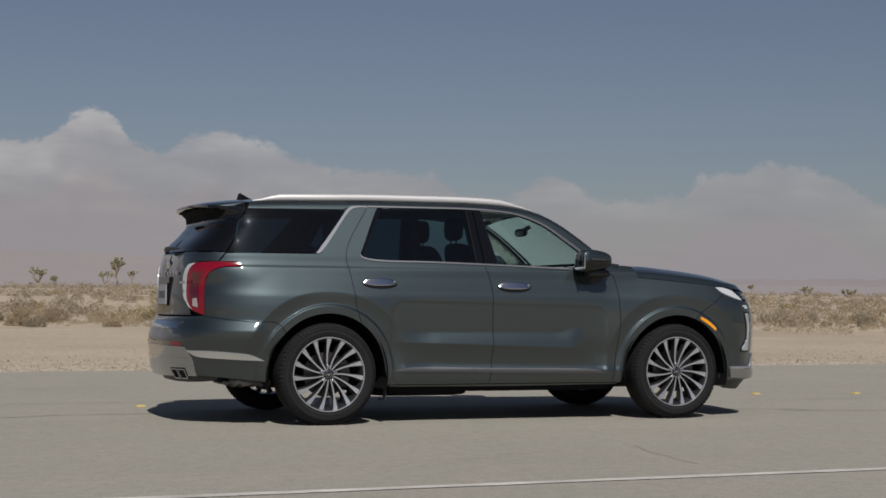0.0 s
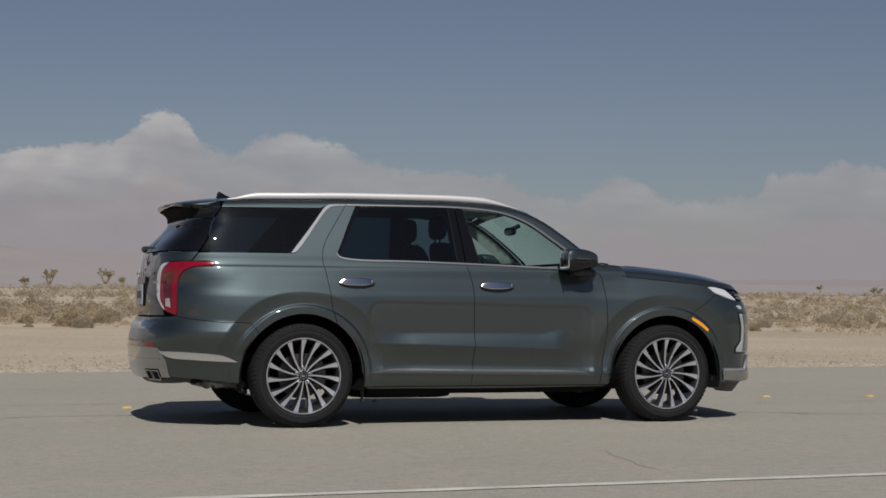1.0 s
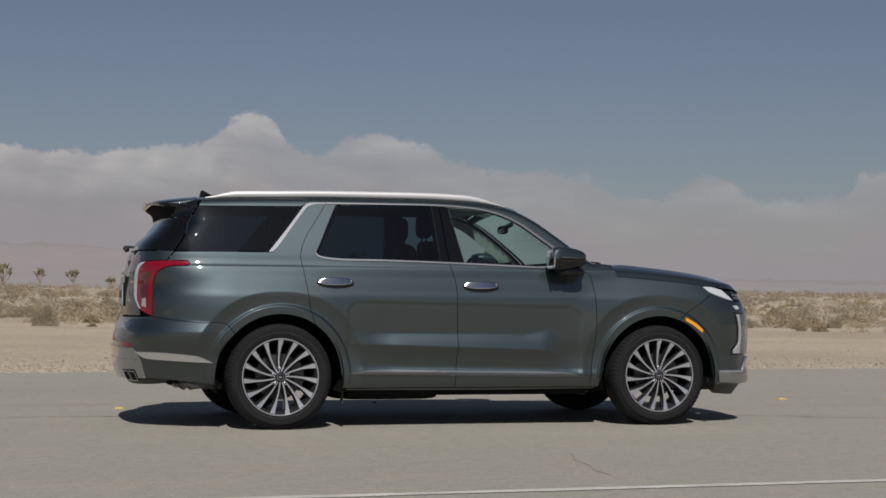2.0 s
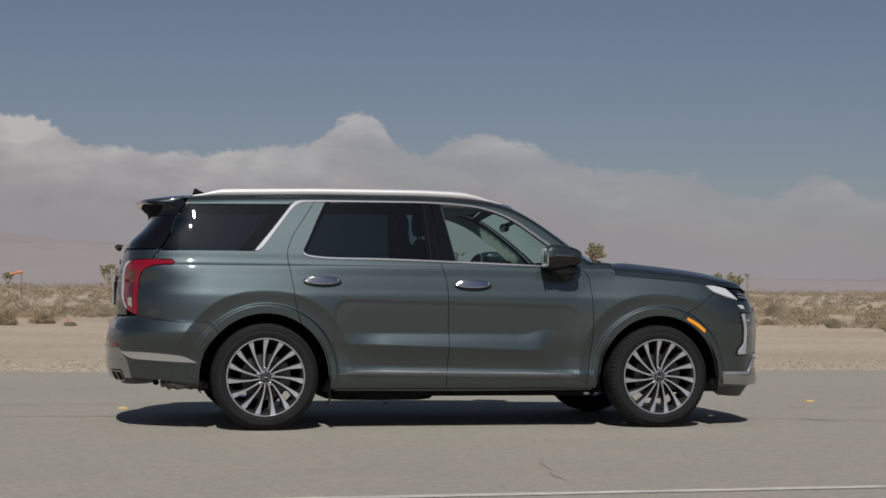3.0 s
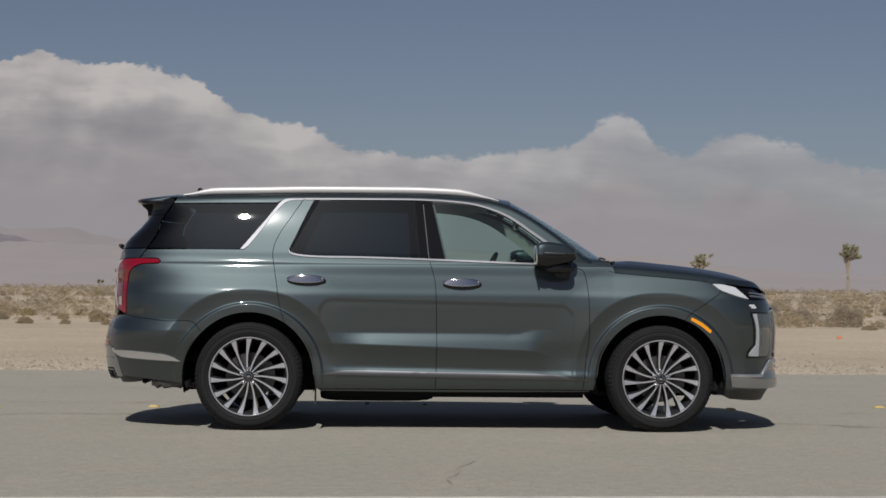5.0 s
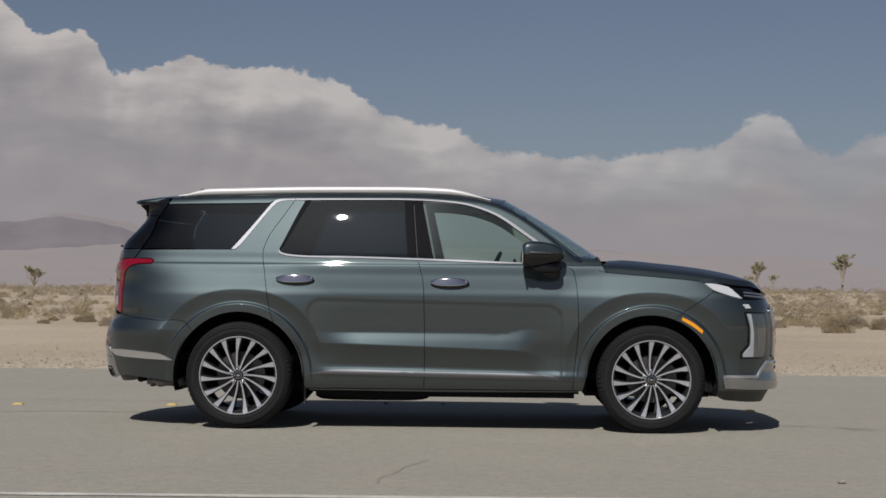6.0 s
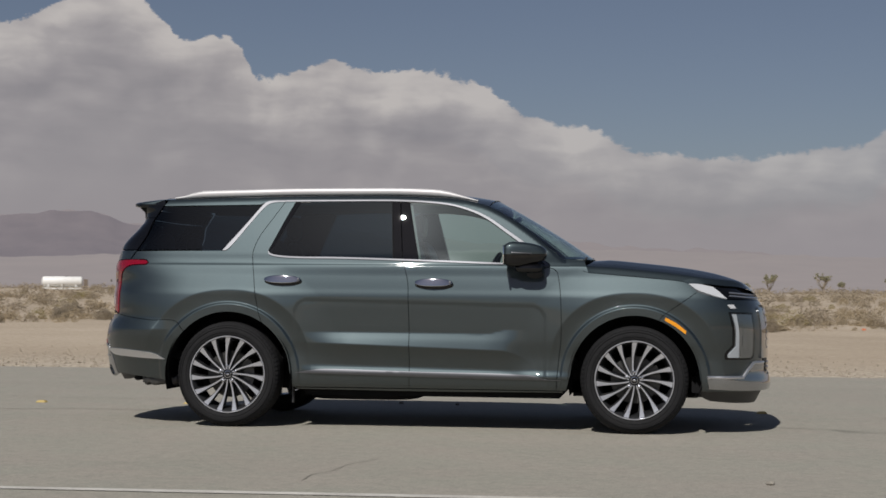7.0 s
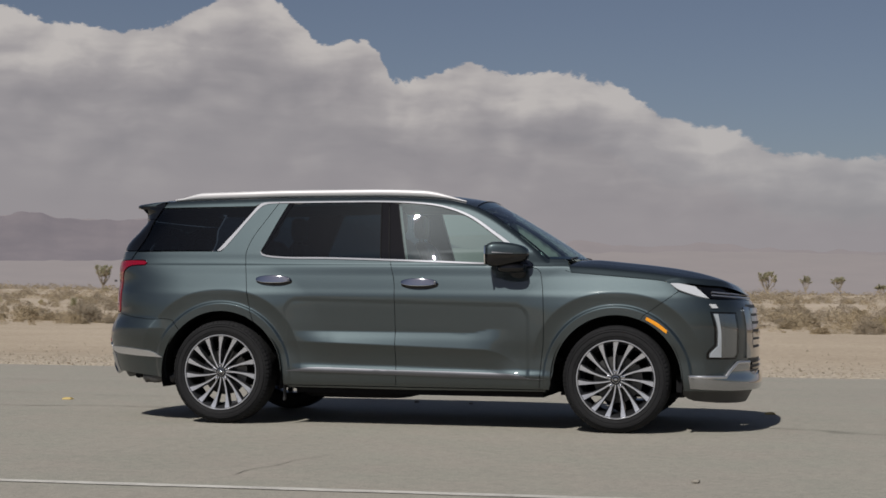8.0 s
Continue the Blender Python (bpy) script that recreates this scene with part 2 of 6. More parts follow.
    col = ramp(t, bright, [(0.0, (0.240, 0.230, 0.248)), (0.38, (0.300, 0.284, 0.297)), (0.66, (0.362, 0.342, 0.348)), (1.0, (0.495, 0.466, 0.452))])
    # dusty haze painted into the colour towards the horizon
    low = t.nodes.new("ShaderNodeMapRange")
    low.interpolation_type = "SMOOTHSTEP"
    low.inputs[1].default_value, low.inputs[2].default_value = 5.6, 1.0
    t.links.new(high, low.inputs[0])
    col = mix_rgb(t, math_node(t, "MULTIPLY", low.outputs[0], 0.88), col, (0.298, 0.275, 0.288))
    em = node(t, "ShaderNodeEmission", Strength=gain)
    t.links.new(col, em.inputs[0])
    clear = t.nodes.new("ShaderNodeBsdfTransparent")
    mx = t.nodes.new("ShaderNodeMixShader")
    t.links.new(cover, mx.inputs[0])
    t.links.new(clear.outputs[0], mx.inputs[1])
    t.links.new(em.outputs[0], mx.inputs[2])
    t.links.new(mx.outputs[0], t.nodes["Material Output"].inputs["Surface"])
    return m


ASPHALT, SAND = asphalt_material(), sand_material()
LINE_PAINT = material("worn_white_road_paint", (0.62, 0.60, 0.55), (0.36, 0.34, 0.31), 0.8, coarse=4, fine=90)
CRACK = material("tar_crack", (0.220, 0.203, 0.174), (0.262, 0.241, 0.205), 0.9)
YELLOW = material("yellow_reflector", (0.50, 0.37, 0.11), (0.40, 0.30, 0.12), 0.6)
PAINT = car_paint()
BLACK_GLOSS = material("gloss_black", (0.003, 0.003, 0.0035), (0.004, 0.004, 0.0045), 0.006)
PLASTIC = material("black_plastic", (0.022, 0.022, 0.024), (0.03, 0.03, 0.031), 0.55, bump=0.1)
LINER = material("underbody_black", (0.011, 0.011, 0.012), (0.016, 0.016, 0.017), 0.9)
LINER.node_tree.nodes["Principled BSDF"].inputs["Specular IOR Level"].default_value = 0.06
STRIP = material("brushed_silver_strip", (0.74, 0.74, 0.76), (0.66, 0.66, 0.68), 0.30, 0.9)
CHROME = material("satin_chrome", (0.60, 0.60, 0.62), (0.55, 0.55, 0.57), 0.07, 1.0)
SATIN = material("satin_silver_trim", (0.158, 0.161, 0.175), (0.142, 0.145, 0.158), 0.50, 0.90)
SKID = material("polished_skid_plate", (0.44, 0.45, 0.47), (0.40, 0.41, 0.43), 0.07, 1.0)
RAIL = material("silver_anodised_rail", (0.56, 0.55, 0.555), (0.52, 0.51, 0.515), 0.50, 0.35)
RUBBER = material("tyre_rubber", (0.008, 0.008, 0.009), (0.015, 0.015, 0.016), 0.85, bump=0.15, bump_scale=300)
RUBBER.node_tree.nodes["Principled BSDF"].inputs["Specular IOR Level"].default_value = 0.25
MACHINED = material("machined_alloy", (0.66, 0.665, 0.70), (0.56, 0.565, 0.60), 0.34, 0.92)
DARK_ALLOY = material("dark_grey_alloy", (0.045, 0.046, 0.050), (0.06, 0.061, 0.065), 0.32, 0.6, coat=0.4)
STEEL = material("brake_steel", (0.10, 0.097, 0.095), (0.07, 0.068, 0.066), 0.45, 0.8)
RED_LENS = material("red_lens", (0.20, 0.002, 0.014), (0.15, 0.0015, 0.010), 0.12, coat=0.25)
DARK_RED = material("dark_red_lens", (0.085, 0.003, 0.008), (0.06, 0.002, 0.006), 0.10, coat=0.8)
AMBER = material("amber_lens", (0.85, 0.34, 0.01), (0.75, 0.28, 0.01), 0.2, coat=0.6)
WHITE_LENS = material("white_lens", (0.52, 0.53, 0.55), (0.44, 0.45, 0.47), 0.15, coat=0.8)
RUNNING = material("lit_running_lamp", (0.40, 0.41, 0.43), (0.36, 0.37, 0.39), 0.15, coat=0.8)
RUNNING.node_tree.nodes["Principled BSDF"].inputs["Emission Color"].default_value = (0.95, 0.97, 1.0, 1)
RUNNING.node_tree.nodes["Principled BSDF"].inputs["Emission Strength"].default_value = 0.10
BULB_GLASS = material("reversing_lens", (0.36, 0.30, 0.29), (0.30, 0.25, 0.24), 0.15, coat=0.6)
LAMP_INSIDE = material("lamp_reflector", (0.46, 0.46, 0.47), (0.36, 0.36, 0.38), 0.12, 1.0)
QUARTER_GLASS = glass("dark_quarter_glass", (0.088, 0.140, 0.180), 0.006, dust=0.0009)
PRIVACY = glass("privacy_glass", (0.100, 0.172, 0.215), 0.006, dust=0.0010)
GREEN_GLASS = glass("green_tinted_glass", (0.66, 0.80, 0.76), 0.006, dust=0.005)
SCREEN_GLASS = glass("windscreen_glass", (0.76, 0.95, 0.91), 0.014, dust=0.02)
CLEAR_LENS = glass("clear_lens", (0.85, 0.87, 0.88), 0.02)
MIRROR = material("mirror_glass", (0.85, 0.85, 0.86), (0.83, 0.83, 0.84), 0.02, 1.0)
LEATHER = material("dark_seat_leather", (0.015, 0.0165, 0.0195), (0.022, 0.024, 0.028), 0.5, bump=0.2)
LINING = material("grey_headlining", (0.36, 0.35, 0.33), (0.32, 0.31, 0.29), 0.9)
DASH = material("dark_dashboard", (0.04, 0.04, 0.042), (0.055, 0.055, 0.056), 0.6)
PLATE = material("white_plate", (0.36, 0.38, 0.42), (0.30, 0.32, 0.36), 0.4)
BARK = material("joshua_bark", (0.30, 0.25, 0.18), (0.22, 0.18, 0.13), 0.95, coarse=2, fine=20, bump=0.6, bump_scale=20)
SPINES = leaf_material("joshua_leaves", (0.34, 0.32, 0.20), (0.56, 0.525, 0.36))
DRY_SPINES = leaf_material("dead_joshua_leaves", (0.32, 0.27, 0.18), (0.46, 0.39, 0.28))
SCRUB = leaf_material("dry_scrub", (0.35, 0.278, 0.178), (0.545, 0.447, 0.305))
SCRUB_GREY = leaf_material("grey_scrub", (0.31, 0.257, 0.186), (0.475, 0.400, 0.295))
SCRUB_GREEN = leaf_material("olive_scrub", (0.24, 0.21, 0.08), (0.45, 0.37, 0.17))
TANK_WHITE = material("white_tank_paint", (0.78, 0.78, 0.76), (0.68, 0.67, 0.64), 0.5, coarse=0.6)
ORANGE = material("orange_tape", (0.58, 0.19, 0.09), (0.50, 0.16, 0.08), 0.6)
WOOD = material("weathered_post", (0.20, 0.16, 0.12), (0.13, 0.10, 0.08), 0.9)
# far land, each with its share of haze mixed in as emission
RIDGE = painted_haze_material("hazy_ridge", (0.22, 0.18, 0.165), (0.215, 0.200, 0.232), 0.66)
FAINT = painted_haze_material("faint_ridge", (0.26, 0.21, 0.19), (0.290, 0.262, 0.272), 0.85)
SLOPE = painted_haze_material("hazy_slope", (0.34, 0.27, 0.22), (0.306, 0.278, 0.283), 0.87)
CLOUD = cloud_material("cumulus")


from mathutils.geometry import delaunay_2d_cdt


# ---- mesh helpers ----
def mesh_object(name, verts, faces, mat, smooth=True, parent=None, label=""):
    me = bpy.data.meshes.new(name)
    me.from_pydata(verts, [], faces)
    for m in mat if isinstance(mat, (list, tuple)) else (mat,):
        me.materials.append(m)
    if smooth:
        me.shade_smooth()
    ob = new(name, me)
    ob.parent = parent
    if label:
        ob["label"] = label
    return ob


def part(name, bm, mat, parent, label="", smooth=True):
    """Links a bmesh as one mesh object under a thing or part."""
    me = bpy.data.meshes.new(name)
    bmesh.ops.recalc_face_normals(bm, faces=bm.faces)
    bm.to_mesh(me)
    bm.free()
    for m in mat if isinstance(mat, (list, tuple)) else (mat,):
        me.materials.append(m)
    if smooth:
        me.shade_smooth()
        me.set_sharp_from_angle(angle=radians(38))
    ob = new(name, me)
    ob.parent = parent
    if label:
        ob["label"] = label
    return ob


def grid_faces(rows, cols, wrap=False):
    out = []
    for i in range(rows - 1):
        for j in range(cols if wrap else cols - 1):
            k = (j + 1) % cols
            out.append((i * cols + j, i * cols + k, (i + 1) * cols + k, (i + 1) * cols + j))
    return out


def sm(a, b, x):
    t = min(1.0, max(0.0, (x - a) / (b - a)))
    return t * t * (3 - 2 * t)


def spline(pts):
    """Monotone cubic through (x, y) pairs."""
    xs, ys = [p[0] for p in pts], [p[1] for p in pts]
    n = len(xs)
    d = [(ys[i + 1] - ys[i]) / (xs[i + 1] - xs[i]) for i in range(n - 1)]
    m = [d[0]] + [0 if d[i - 1] * d[i] <= 0 else 2 * d[i - 1] * d[i] / (d[i - 1] + d[i]) for i in range(1, n - 1)] + [d[-1]]

    def f(x):
        if x <= xs[0]:
            return ys[0] + (x - xs[0]) * m[0]
        if x >= xs[-1]:
            return ys[-1] + (x - xs[-1]) * m[-1]
        i = 0
        while xs[i + 1] < x:
            i += 1
        h = xs[i + 1] - xs[i]
        t = (x - xs[i]) / h
        return (ys[i] * (1 + 2 * t) * (1 - t) ** 2 + h * m[i] * t * (1 - t) ** 2
                + ys[i + 1] * t * t * (3 - 2 * t) + h * m[i + 1] * t * t * (t - 1))
    return f


# ---- land ----
ROAD_FAR, ROAD_NEAR = 8.04, -19.0


def land(x, y):
    """Height of the desert floor."""
    n = noise.noise
    if ROAD_NEAR - 0.3 < y < ROAD_FAR + 0.25:
        return -0.07
    d = y - ROAD_FAR if y > 0 else ROAD_NEAR - y
    z = -0.02 - 0.05 * (1 - sm(0.25, 1.2, d)) + 0.02 * n((x * 1.3, y * 1.3, 0)) * sm(0.3, 2, d)
    z += 0.06 * n((x * 0.21, y * 0.35, 3)) * sm(2, 12, d)
    z += 0.28 * n((x * 0.06, y * 0.07, 7)) * sm(28, 60, d)
    z += 1.75 * sm(25, 280, d) * (1 - 0.9 * sm(350, 1500, d))
    z += 0.5 * n((x * 0.011, y * 0.013, 9)) * sm(60, 200, d)
    return z


def spaced(limit, first, growth):
    out, v, step = [0.0], 0.0, first
    while v < limit:
        v += step
        step *= growth
        out.append(v)
    return out


ys = [ROAD_NEAR - v for v in reversed(spaced(4300, 0.5, 1.10)[1:])] + [ROAD_NEAR - 0.1, -10.0, 0.0, 6.0, ROAD_FAR - 0.3] + [ROAD_FAR + v for v in spaced(4300, 0.3, 1.045)]
xp = spaced(4300, 0.6, 1.055)
xs = [-v for v in reversed(xp[1:])] + xp
ground = mesh_object("ground", [(x, y, land(x, y)) for y in ys for x in xs], grid_faces(len(ys), len(xs)), SAND)
tagged(ground, "pale tan desert sand with loose gravel beside the road", "ground", kind="structure")

# the road: a slab of bleached asphalt with a ragged edge
rx = [-900 + 26 * i for i in range(32)] + [i * 0.25 for i in range(-280, 281)] + [94 + 26 * i for i in range(32)]
far_edge = [ROAD_FAR + 0.0226 * x * (abs(x) < 30) + 0.0226 * 30 * (1 if x >= 30 else -1 if x <= -30 else 0) + 0.10 * noise.noise((x * 0.9, 0, 0)) + 0.05 * noise.noise((x * 4, 0, 5)) for x in rx]
verts, faces = [], []
for x, ye in zip(rx, far_edge):
    for y, z in ((ROAD_NEAR, -0.08), (ROAD_NEAR, 0.0), (-4.5, 0.0), (2.0, 0.0), (ye - 0.08, 0.0), (ye, -0.012), (ye + 0.03, -0.09)):
        verts.append((x, y, z))
faces = [tuple(reversed(f)) for f in grid_faces(len(rx), 7)]
road = mesh_object("road", verts, faces, ASPHALT, smooth=False)
tagged(road, "wide sun-bleached grey asphalt with fine cracks", "road", kind="structure")


def ribbon(name, line, width, mat, z=0.004, wobble=0.0, label="", category="marking"):
    """A flat painted or filled line that follows line(s), s from 0 to 1."""
    n, v = len(line), []
    for i, (x, y) in enumerate(line):
        a, b = line[max(0, i - 1)], line[min(n - 1, i + 1)]
        d = Vector((b[0] - a[0], b[1] - a[1])).normalized()
        w = width * (0.5 + wobble * noise.noise((x * 7, y * 7, 1)))
        v += [(x + d.y * w, y - d.x * w, z), (x - d.y * w, y + d.x * w, z)]
    ob = mesh_object(name, v, grid_faces(n, 2), mat, smooth=False)
    return tagged(ob, label, category, kind="structure")


ribbon("road_edge_line", [(x * 0.25, -4.745 + 0.033 * x * 0.25) for x in range(-120, 121)], 0.10, LINE_PAINT, wobble=0.12,
       label="worn thin white line painted along the asphalt")


def crack(start, heading, length, width, seed, wander=.28):
    rng, out, x, y, a = random.Random(seed), [], start[0], start[1], heading
    s = 0.0
    while s < length:
        out.append((x, y))
        a += rng.uniform(-wander, wander) + (heading - a) * 0.25
        x, y, s = x + math.cos(a) * 0.06, y + math.sin(a) * 0.06, s + 0.06
    ribbon("asphalt_crack", out, width, CRACK, 0.003, 0.6, "thin dark crack in the bleached asphalt", "crack")


crack((-9.0, 0.35), 0.012, 6.8, 0.022, 1)
crack((2.2, -0.02), -0.42, 1.0, 0.018, 2)
crack((2.9, -0.38), -0.10, 5.0, 0.018, 3)
crack((0.0, -3.0), -1.66, 1.25, 0.006, 4, .16)
crack((-1.5, -3.6), 0.15, 1.0, 0.0045, 5)
crack((3.3, 1.05), -0.12, 4.0, 0.016, 6)
crack((-6.0, 2.4), 0.02, 5.5, 0.014, 7)
crack((4.6, 3.2), 0.06, 6.0, 0.014, 8)
crack((-11.0, 4.6), 0.03, 9.0, 0.014, 9)


def road_stud(x, y, turn):
    """Low wedge-shaped lane reflector."""
    bm = bmesh.new()
    bmesh.ops.create_cube(bm, size=1)
    for v in bm.verts:
        k = 0.62 if v.co.z > 0 else 1
        v.co = Vector((v.co.x * 0.095 * k, v.co.y * 0.085 * k, v.co.z * 0.018 + 0.009))
    bmesh.ops.bevel(bm, geom=bm.edges[:], offset=0.004, segments=2, affect="EDGES")
    ob = part("road_reflector", bm, YELLOW, None)
    ob.matrix_world = pose(x, y, 0, 0, 0, turn)
    tagged(ob, "small low yellow lane reflector on the asphalt", "road reflector", group="lane reflectors")


for x, y, a in ((3.87, 1.78, 3), (4.95, 1.62, 8), (-2.40, 1.37, -4), (2.47, 1.40, 2), (-3.68, 1.24, 5)):
    road_stud(x, y, a)


def pebble(x, y, r, mat, label, seed):
    rng = random.Random(seed)
    bm = bmesh.new()
    bmesh.ops.create_icosphere(bm, subdivisions=2, radius=r)
    for v in bm.verts:
        v.co *= 1 + 0.35 * noise.noise(v.co * (2 / r) + Vector((seed, 0, 0)))
        v.co.z = v.co.z * 0.6
    ob = part("stone", bm, mat, None)
    ob.matrix_world = pose(x, y, r * 0.45 + max(0, land(x, y) if y > 8 else 0), 0, 0, rng.uniform(0, 360))
    return tagged(ob, label, "stone")


STONE = material("grey_stone", (0.30, 0.27, 0.23), (0.20, 0.18, 0.155), 0.9)
pebble(2.18, -3.9, 0.022, CRACK, "small dark pebble lying on the asphalt", 1)
pebble(-0.62, 1.85, 0.022, STONE, "flat pale stone on the asphalt under the car", 2)
pebble(-0.12, 1.80, 0.020, STONE, "flat pale stone on the asphalt under the car", 3)

# loose gravel on the shoulder
rng = np.random.default_rng(5)
gv, gf = [], []
tet = np.array([(1, 0, -0.4), (-0.6, 0.85, -0.4), (-0.6, -0.85, -0.4), (0, 0, 0.75)])
for i in range(5200):
    x, y = rng.uniform(-13, 18), ROAD_FAR + 0.15 + rng.gamma(1.6, 1.7)
    r = rng.uniform(0.008, 0.026) * (1.8 if rng.random() < 0.03 else 1)
    a = rng.uniform(0, 6.28)
    c, s = math.cos(a), math.sin(a)
    z = land(x, y) + r * 0.3
    base = len(gv)
    for q in tet * rng.uniform(0.6, 1.2, (4, 3)) * r:
        gv.append((x + c * q[0] - s * q[1], y + s * q[0] + c * q[1], z + q[2]))
    gf += [(base, base + 1, base + 3), (base + 1, base + 2, base + 3), (base + 2, base, base + 3)]
gravel = mesh_object("gravel", gv, gf, leaf_material("loose_gravel", (0.36, 0.305, 0.235), (0.52, 0.45, 0.355)), smooth=False)
tagged(gravel, "loose pale gravel scattered along the road's edge", "gravel", kind="stuff")


# ---- distance ----
def bearing(az, dist):
    """A place at that bearing, in degrees right of straight ahead, from the middle of the camera's line."""
    a = radians(az)
    return -1.15 + dist * math.sin(a), -12.4 + dist * math.cos(a)


RIDGE_TOP = spline([(-70, 1.7), (-45, 2.2), (-35, 2.5), (-27.4, 2.65), (-26.3, 2.79), (-25, 2.58), (-22.9, 2.62), (-20.1, 2.83), (-19.4, 2.81), (-18.2, 2.44), (-17.1, 2.41), (-15.6, 2.73),
                    (-14, 2.55), (-12, 2.2), (-10.1, 2.23), (-9.35, 2.01), (-8, 1.9), (-7.56, 2.06), (-6.3, 1.95), (-5, 1.84), (-2.7, 2.0), (-1.15, 1.79), (2.8, 1.7), (5.8, 1.3), (11.4, 0.9),
                    (16, 0.8), (25, 0.7), (36, 0.75), (70, 1.2)])


def ridge(name, top, dist, depth, az0, az1, mat, label, rough, seed):
    """A mountain range with gullies, rising from the plain to its crest."""
    n, rows, v = int((az1 - az0) / 0.12), 30, []
    for i in range(n + 1):
        az = az0 + (az1 - az0) * i / n
        fade = sm(az0, az0 + 8, az) * (1 - sm(az1 - 8, az1, az))
        for j in range(rows):
            k = j / (rows - 1)
            d = dist - depth * (1 - k)
            gully = noise.noise((az * 0.7, k * 6.0, seed)) * 0.5 + noise.noise((az * 1.6, k * 13, seed + 4)) * 0.3
            h = top(az) * fade * (k ** 1.5) + rough * gully * k * (1.2 - k) * fade
            h += rough * 0.2 * noise.noise((az * 1.7, seed, 2)) * k ** 4 * fade
            x, y = bearing(az + rough * 0.12 * noise.noise((az * 1.3, k * 4, seed + 9)), d)
            v.append((x, y, math.tan(radians(max(h, -0.02))) * dist))
    ob = mesh_object(name, v, [tuple(reversed(f)) for f in grid_faces(n + 1, rows)], mat)
    tagged(ob, label, "mountains", kind="structure")


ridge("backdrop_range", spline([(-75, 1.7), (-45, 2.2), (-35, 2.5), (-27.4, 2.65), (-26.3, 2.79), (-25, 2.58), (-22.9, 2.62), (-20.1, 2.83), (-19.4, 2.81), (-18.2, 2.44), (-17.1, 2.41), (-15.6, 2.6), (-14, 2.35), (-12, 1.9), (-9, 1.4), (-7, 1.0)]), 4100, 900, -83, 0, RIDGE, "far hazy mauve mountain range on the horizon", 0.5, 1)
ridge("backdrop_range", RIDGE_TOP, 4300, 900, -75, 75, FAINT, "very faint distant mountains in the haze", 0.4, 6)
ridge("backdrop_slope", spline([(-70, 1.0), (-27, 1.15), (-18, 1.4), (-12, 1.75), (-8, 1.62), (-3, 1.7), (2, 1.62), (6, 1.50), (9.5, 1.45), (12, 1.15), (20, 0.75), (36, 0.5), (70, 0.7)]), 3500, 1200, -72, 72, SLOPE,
      "far alluvial slope below the mountains, paled by painted haze", 0.30, 21)
# unseen range added behind the camera, for the car's reflections
ridge("backdrop_range", spline([(-120, 1.6), (-40, 2.4), (0, 1.5), (40, 2.2), (120, 1.5)]), -4200, -800, -80, 80, RIDGE, "unseen hazy mountain range added behind the camera", 0.6, 40)

CLOUD_TOP = spline([(-60, 7.0), (-45, 9.5), (-34, 8.8), (-27.5, 9.75), (-24.6, 9.2), (-22.5, 9.3), (-20.5, 10.2), (-19.0, 11.0), (-17.9, 10.2), (-17.0, 9.45), (-16.5, 8.9), (-15.2, 9.15), (-14.35, 8.6), (-14.1, 7.7),
                    (-13.1, 7.85), (-11.2, 8.35), (-10.2, 8.0), (-8.2, 8.1), (-6.8, 7.8), (-6.0, 7.5), (-5.3, 6.9), (-3.9, 6.4), (-2.6, 6.1), (-1.75, 5.7), (-0.6, 5.3), (0.6, 5.1), (2.2, 5.0),
                    (4.6, 5.2), (6.9, 5.4), (8.1, 6.15), (9.1, 6.2), (10.1, 5.4), (11.1, 5.15), (12.1, 5.7), (13.1, 5.8), (14.8, 5.35), (16.2, 4.95), (17.3, 4.5), (19.0, 4.6), (20.4, 4.4), (21.6, 3.9), (23.0, 3.6),
                    (24.4, 4.2), (25.4, 4.1), (26.4, 3.65), (29.1, 3.7), (29.9, 4.55), (32.5, 4.7), (34.4, 4.3), (36.1, 3.4), (40, 4.2), (55, 3.0)])
v, uvs = [], []
azs = [-60 + 0.25 * i for i in range(461)]
els = [-0.5 + 0.25 * j for j in range(64)]
for az in azs:
    top = CLOUD_TOP(az) * 1.0 - 8 * (1 - sm(-60, -50, az)) - 8 * sm(45, 55, az)
    for el in els:
        x, y = bearing(az, 4650)
        v.append((x, y, 0.95 + 4650 * math.tan(radians(el))))
        uvs.append((az, top - el))
clouds = mesh_object("backdrop_clouds", v, grid_faces(len(azs), len(els)), CLOUD)
layer = clouds.data.uv_layers.new(name="bearing")
for loop in clouds.data.loops:
    layer.data[loop.index].uv = uvs[loop.vertex_index]
tagged(clouds, "bank of grey-mauve cumulus clouds with sunlight painted on their tops", "clouds", kind="structure")


# ---- the car: its skin is one surface S(u, z); panels are cut out of it ----
SIDE = spline([(.18, .76), (.25, .83), (.32, .89), (.38, .902), (.42, .903), (.50, .905), (.65, .9335), (.80, .9475), (.90, .9540), (.94, .9535), (1.0, .9425), (1.06, .9305), (1.12, .9165), (1.17, .9035), (1.20, .8950),
               (1.254, .8800), (1.35, .828), (1.45, .791), (1.55, .751), (1.64, .712), (1.70, .668)])
NOSE = spline([(.15, 2.33), (.25, 2.38), (.34, 2.42), (.45, 2.40), (.7, 2.40), (.85, 2.38), (.95, 2.34), (1.05, 2.25), (1.15, 2.1)])
TAIL = spline([(.2, -2.42), (.30, -2.49), (.45, -2.545), (.60, -2.55), (.70, -2.53), (.80, -2.490), (.95, -2.486), (1.08, -2.472), (1.18, -2.450), (1.30, -2.412), (1.44, -2.285), (1.50, -2.245), (1.55, -2.250), (1.60, -2.295), (1.7, -2.30)])
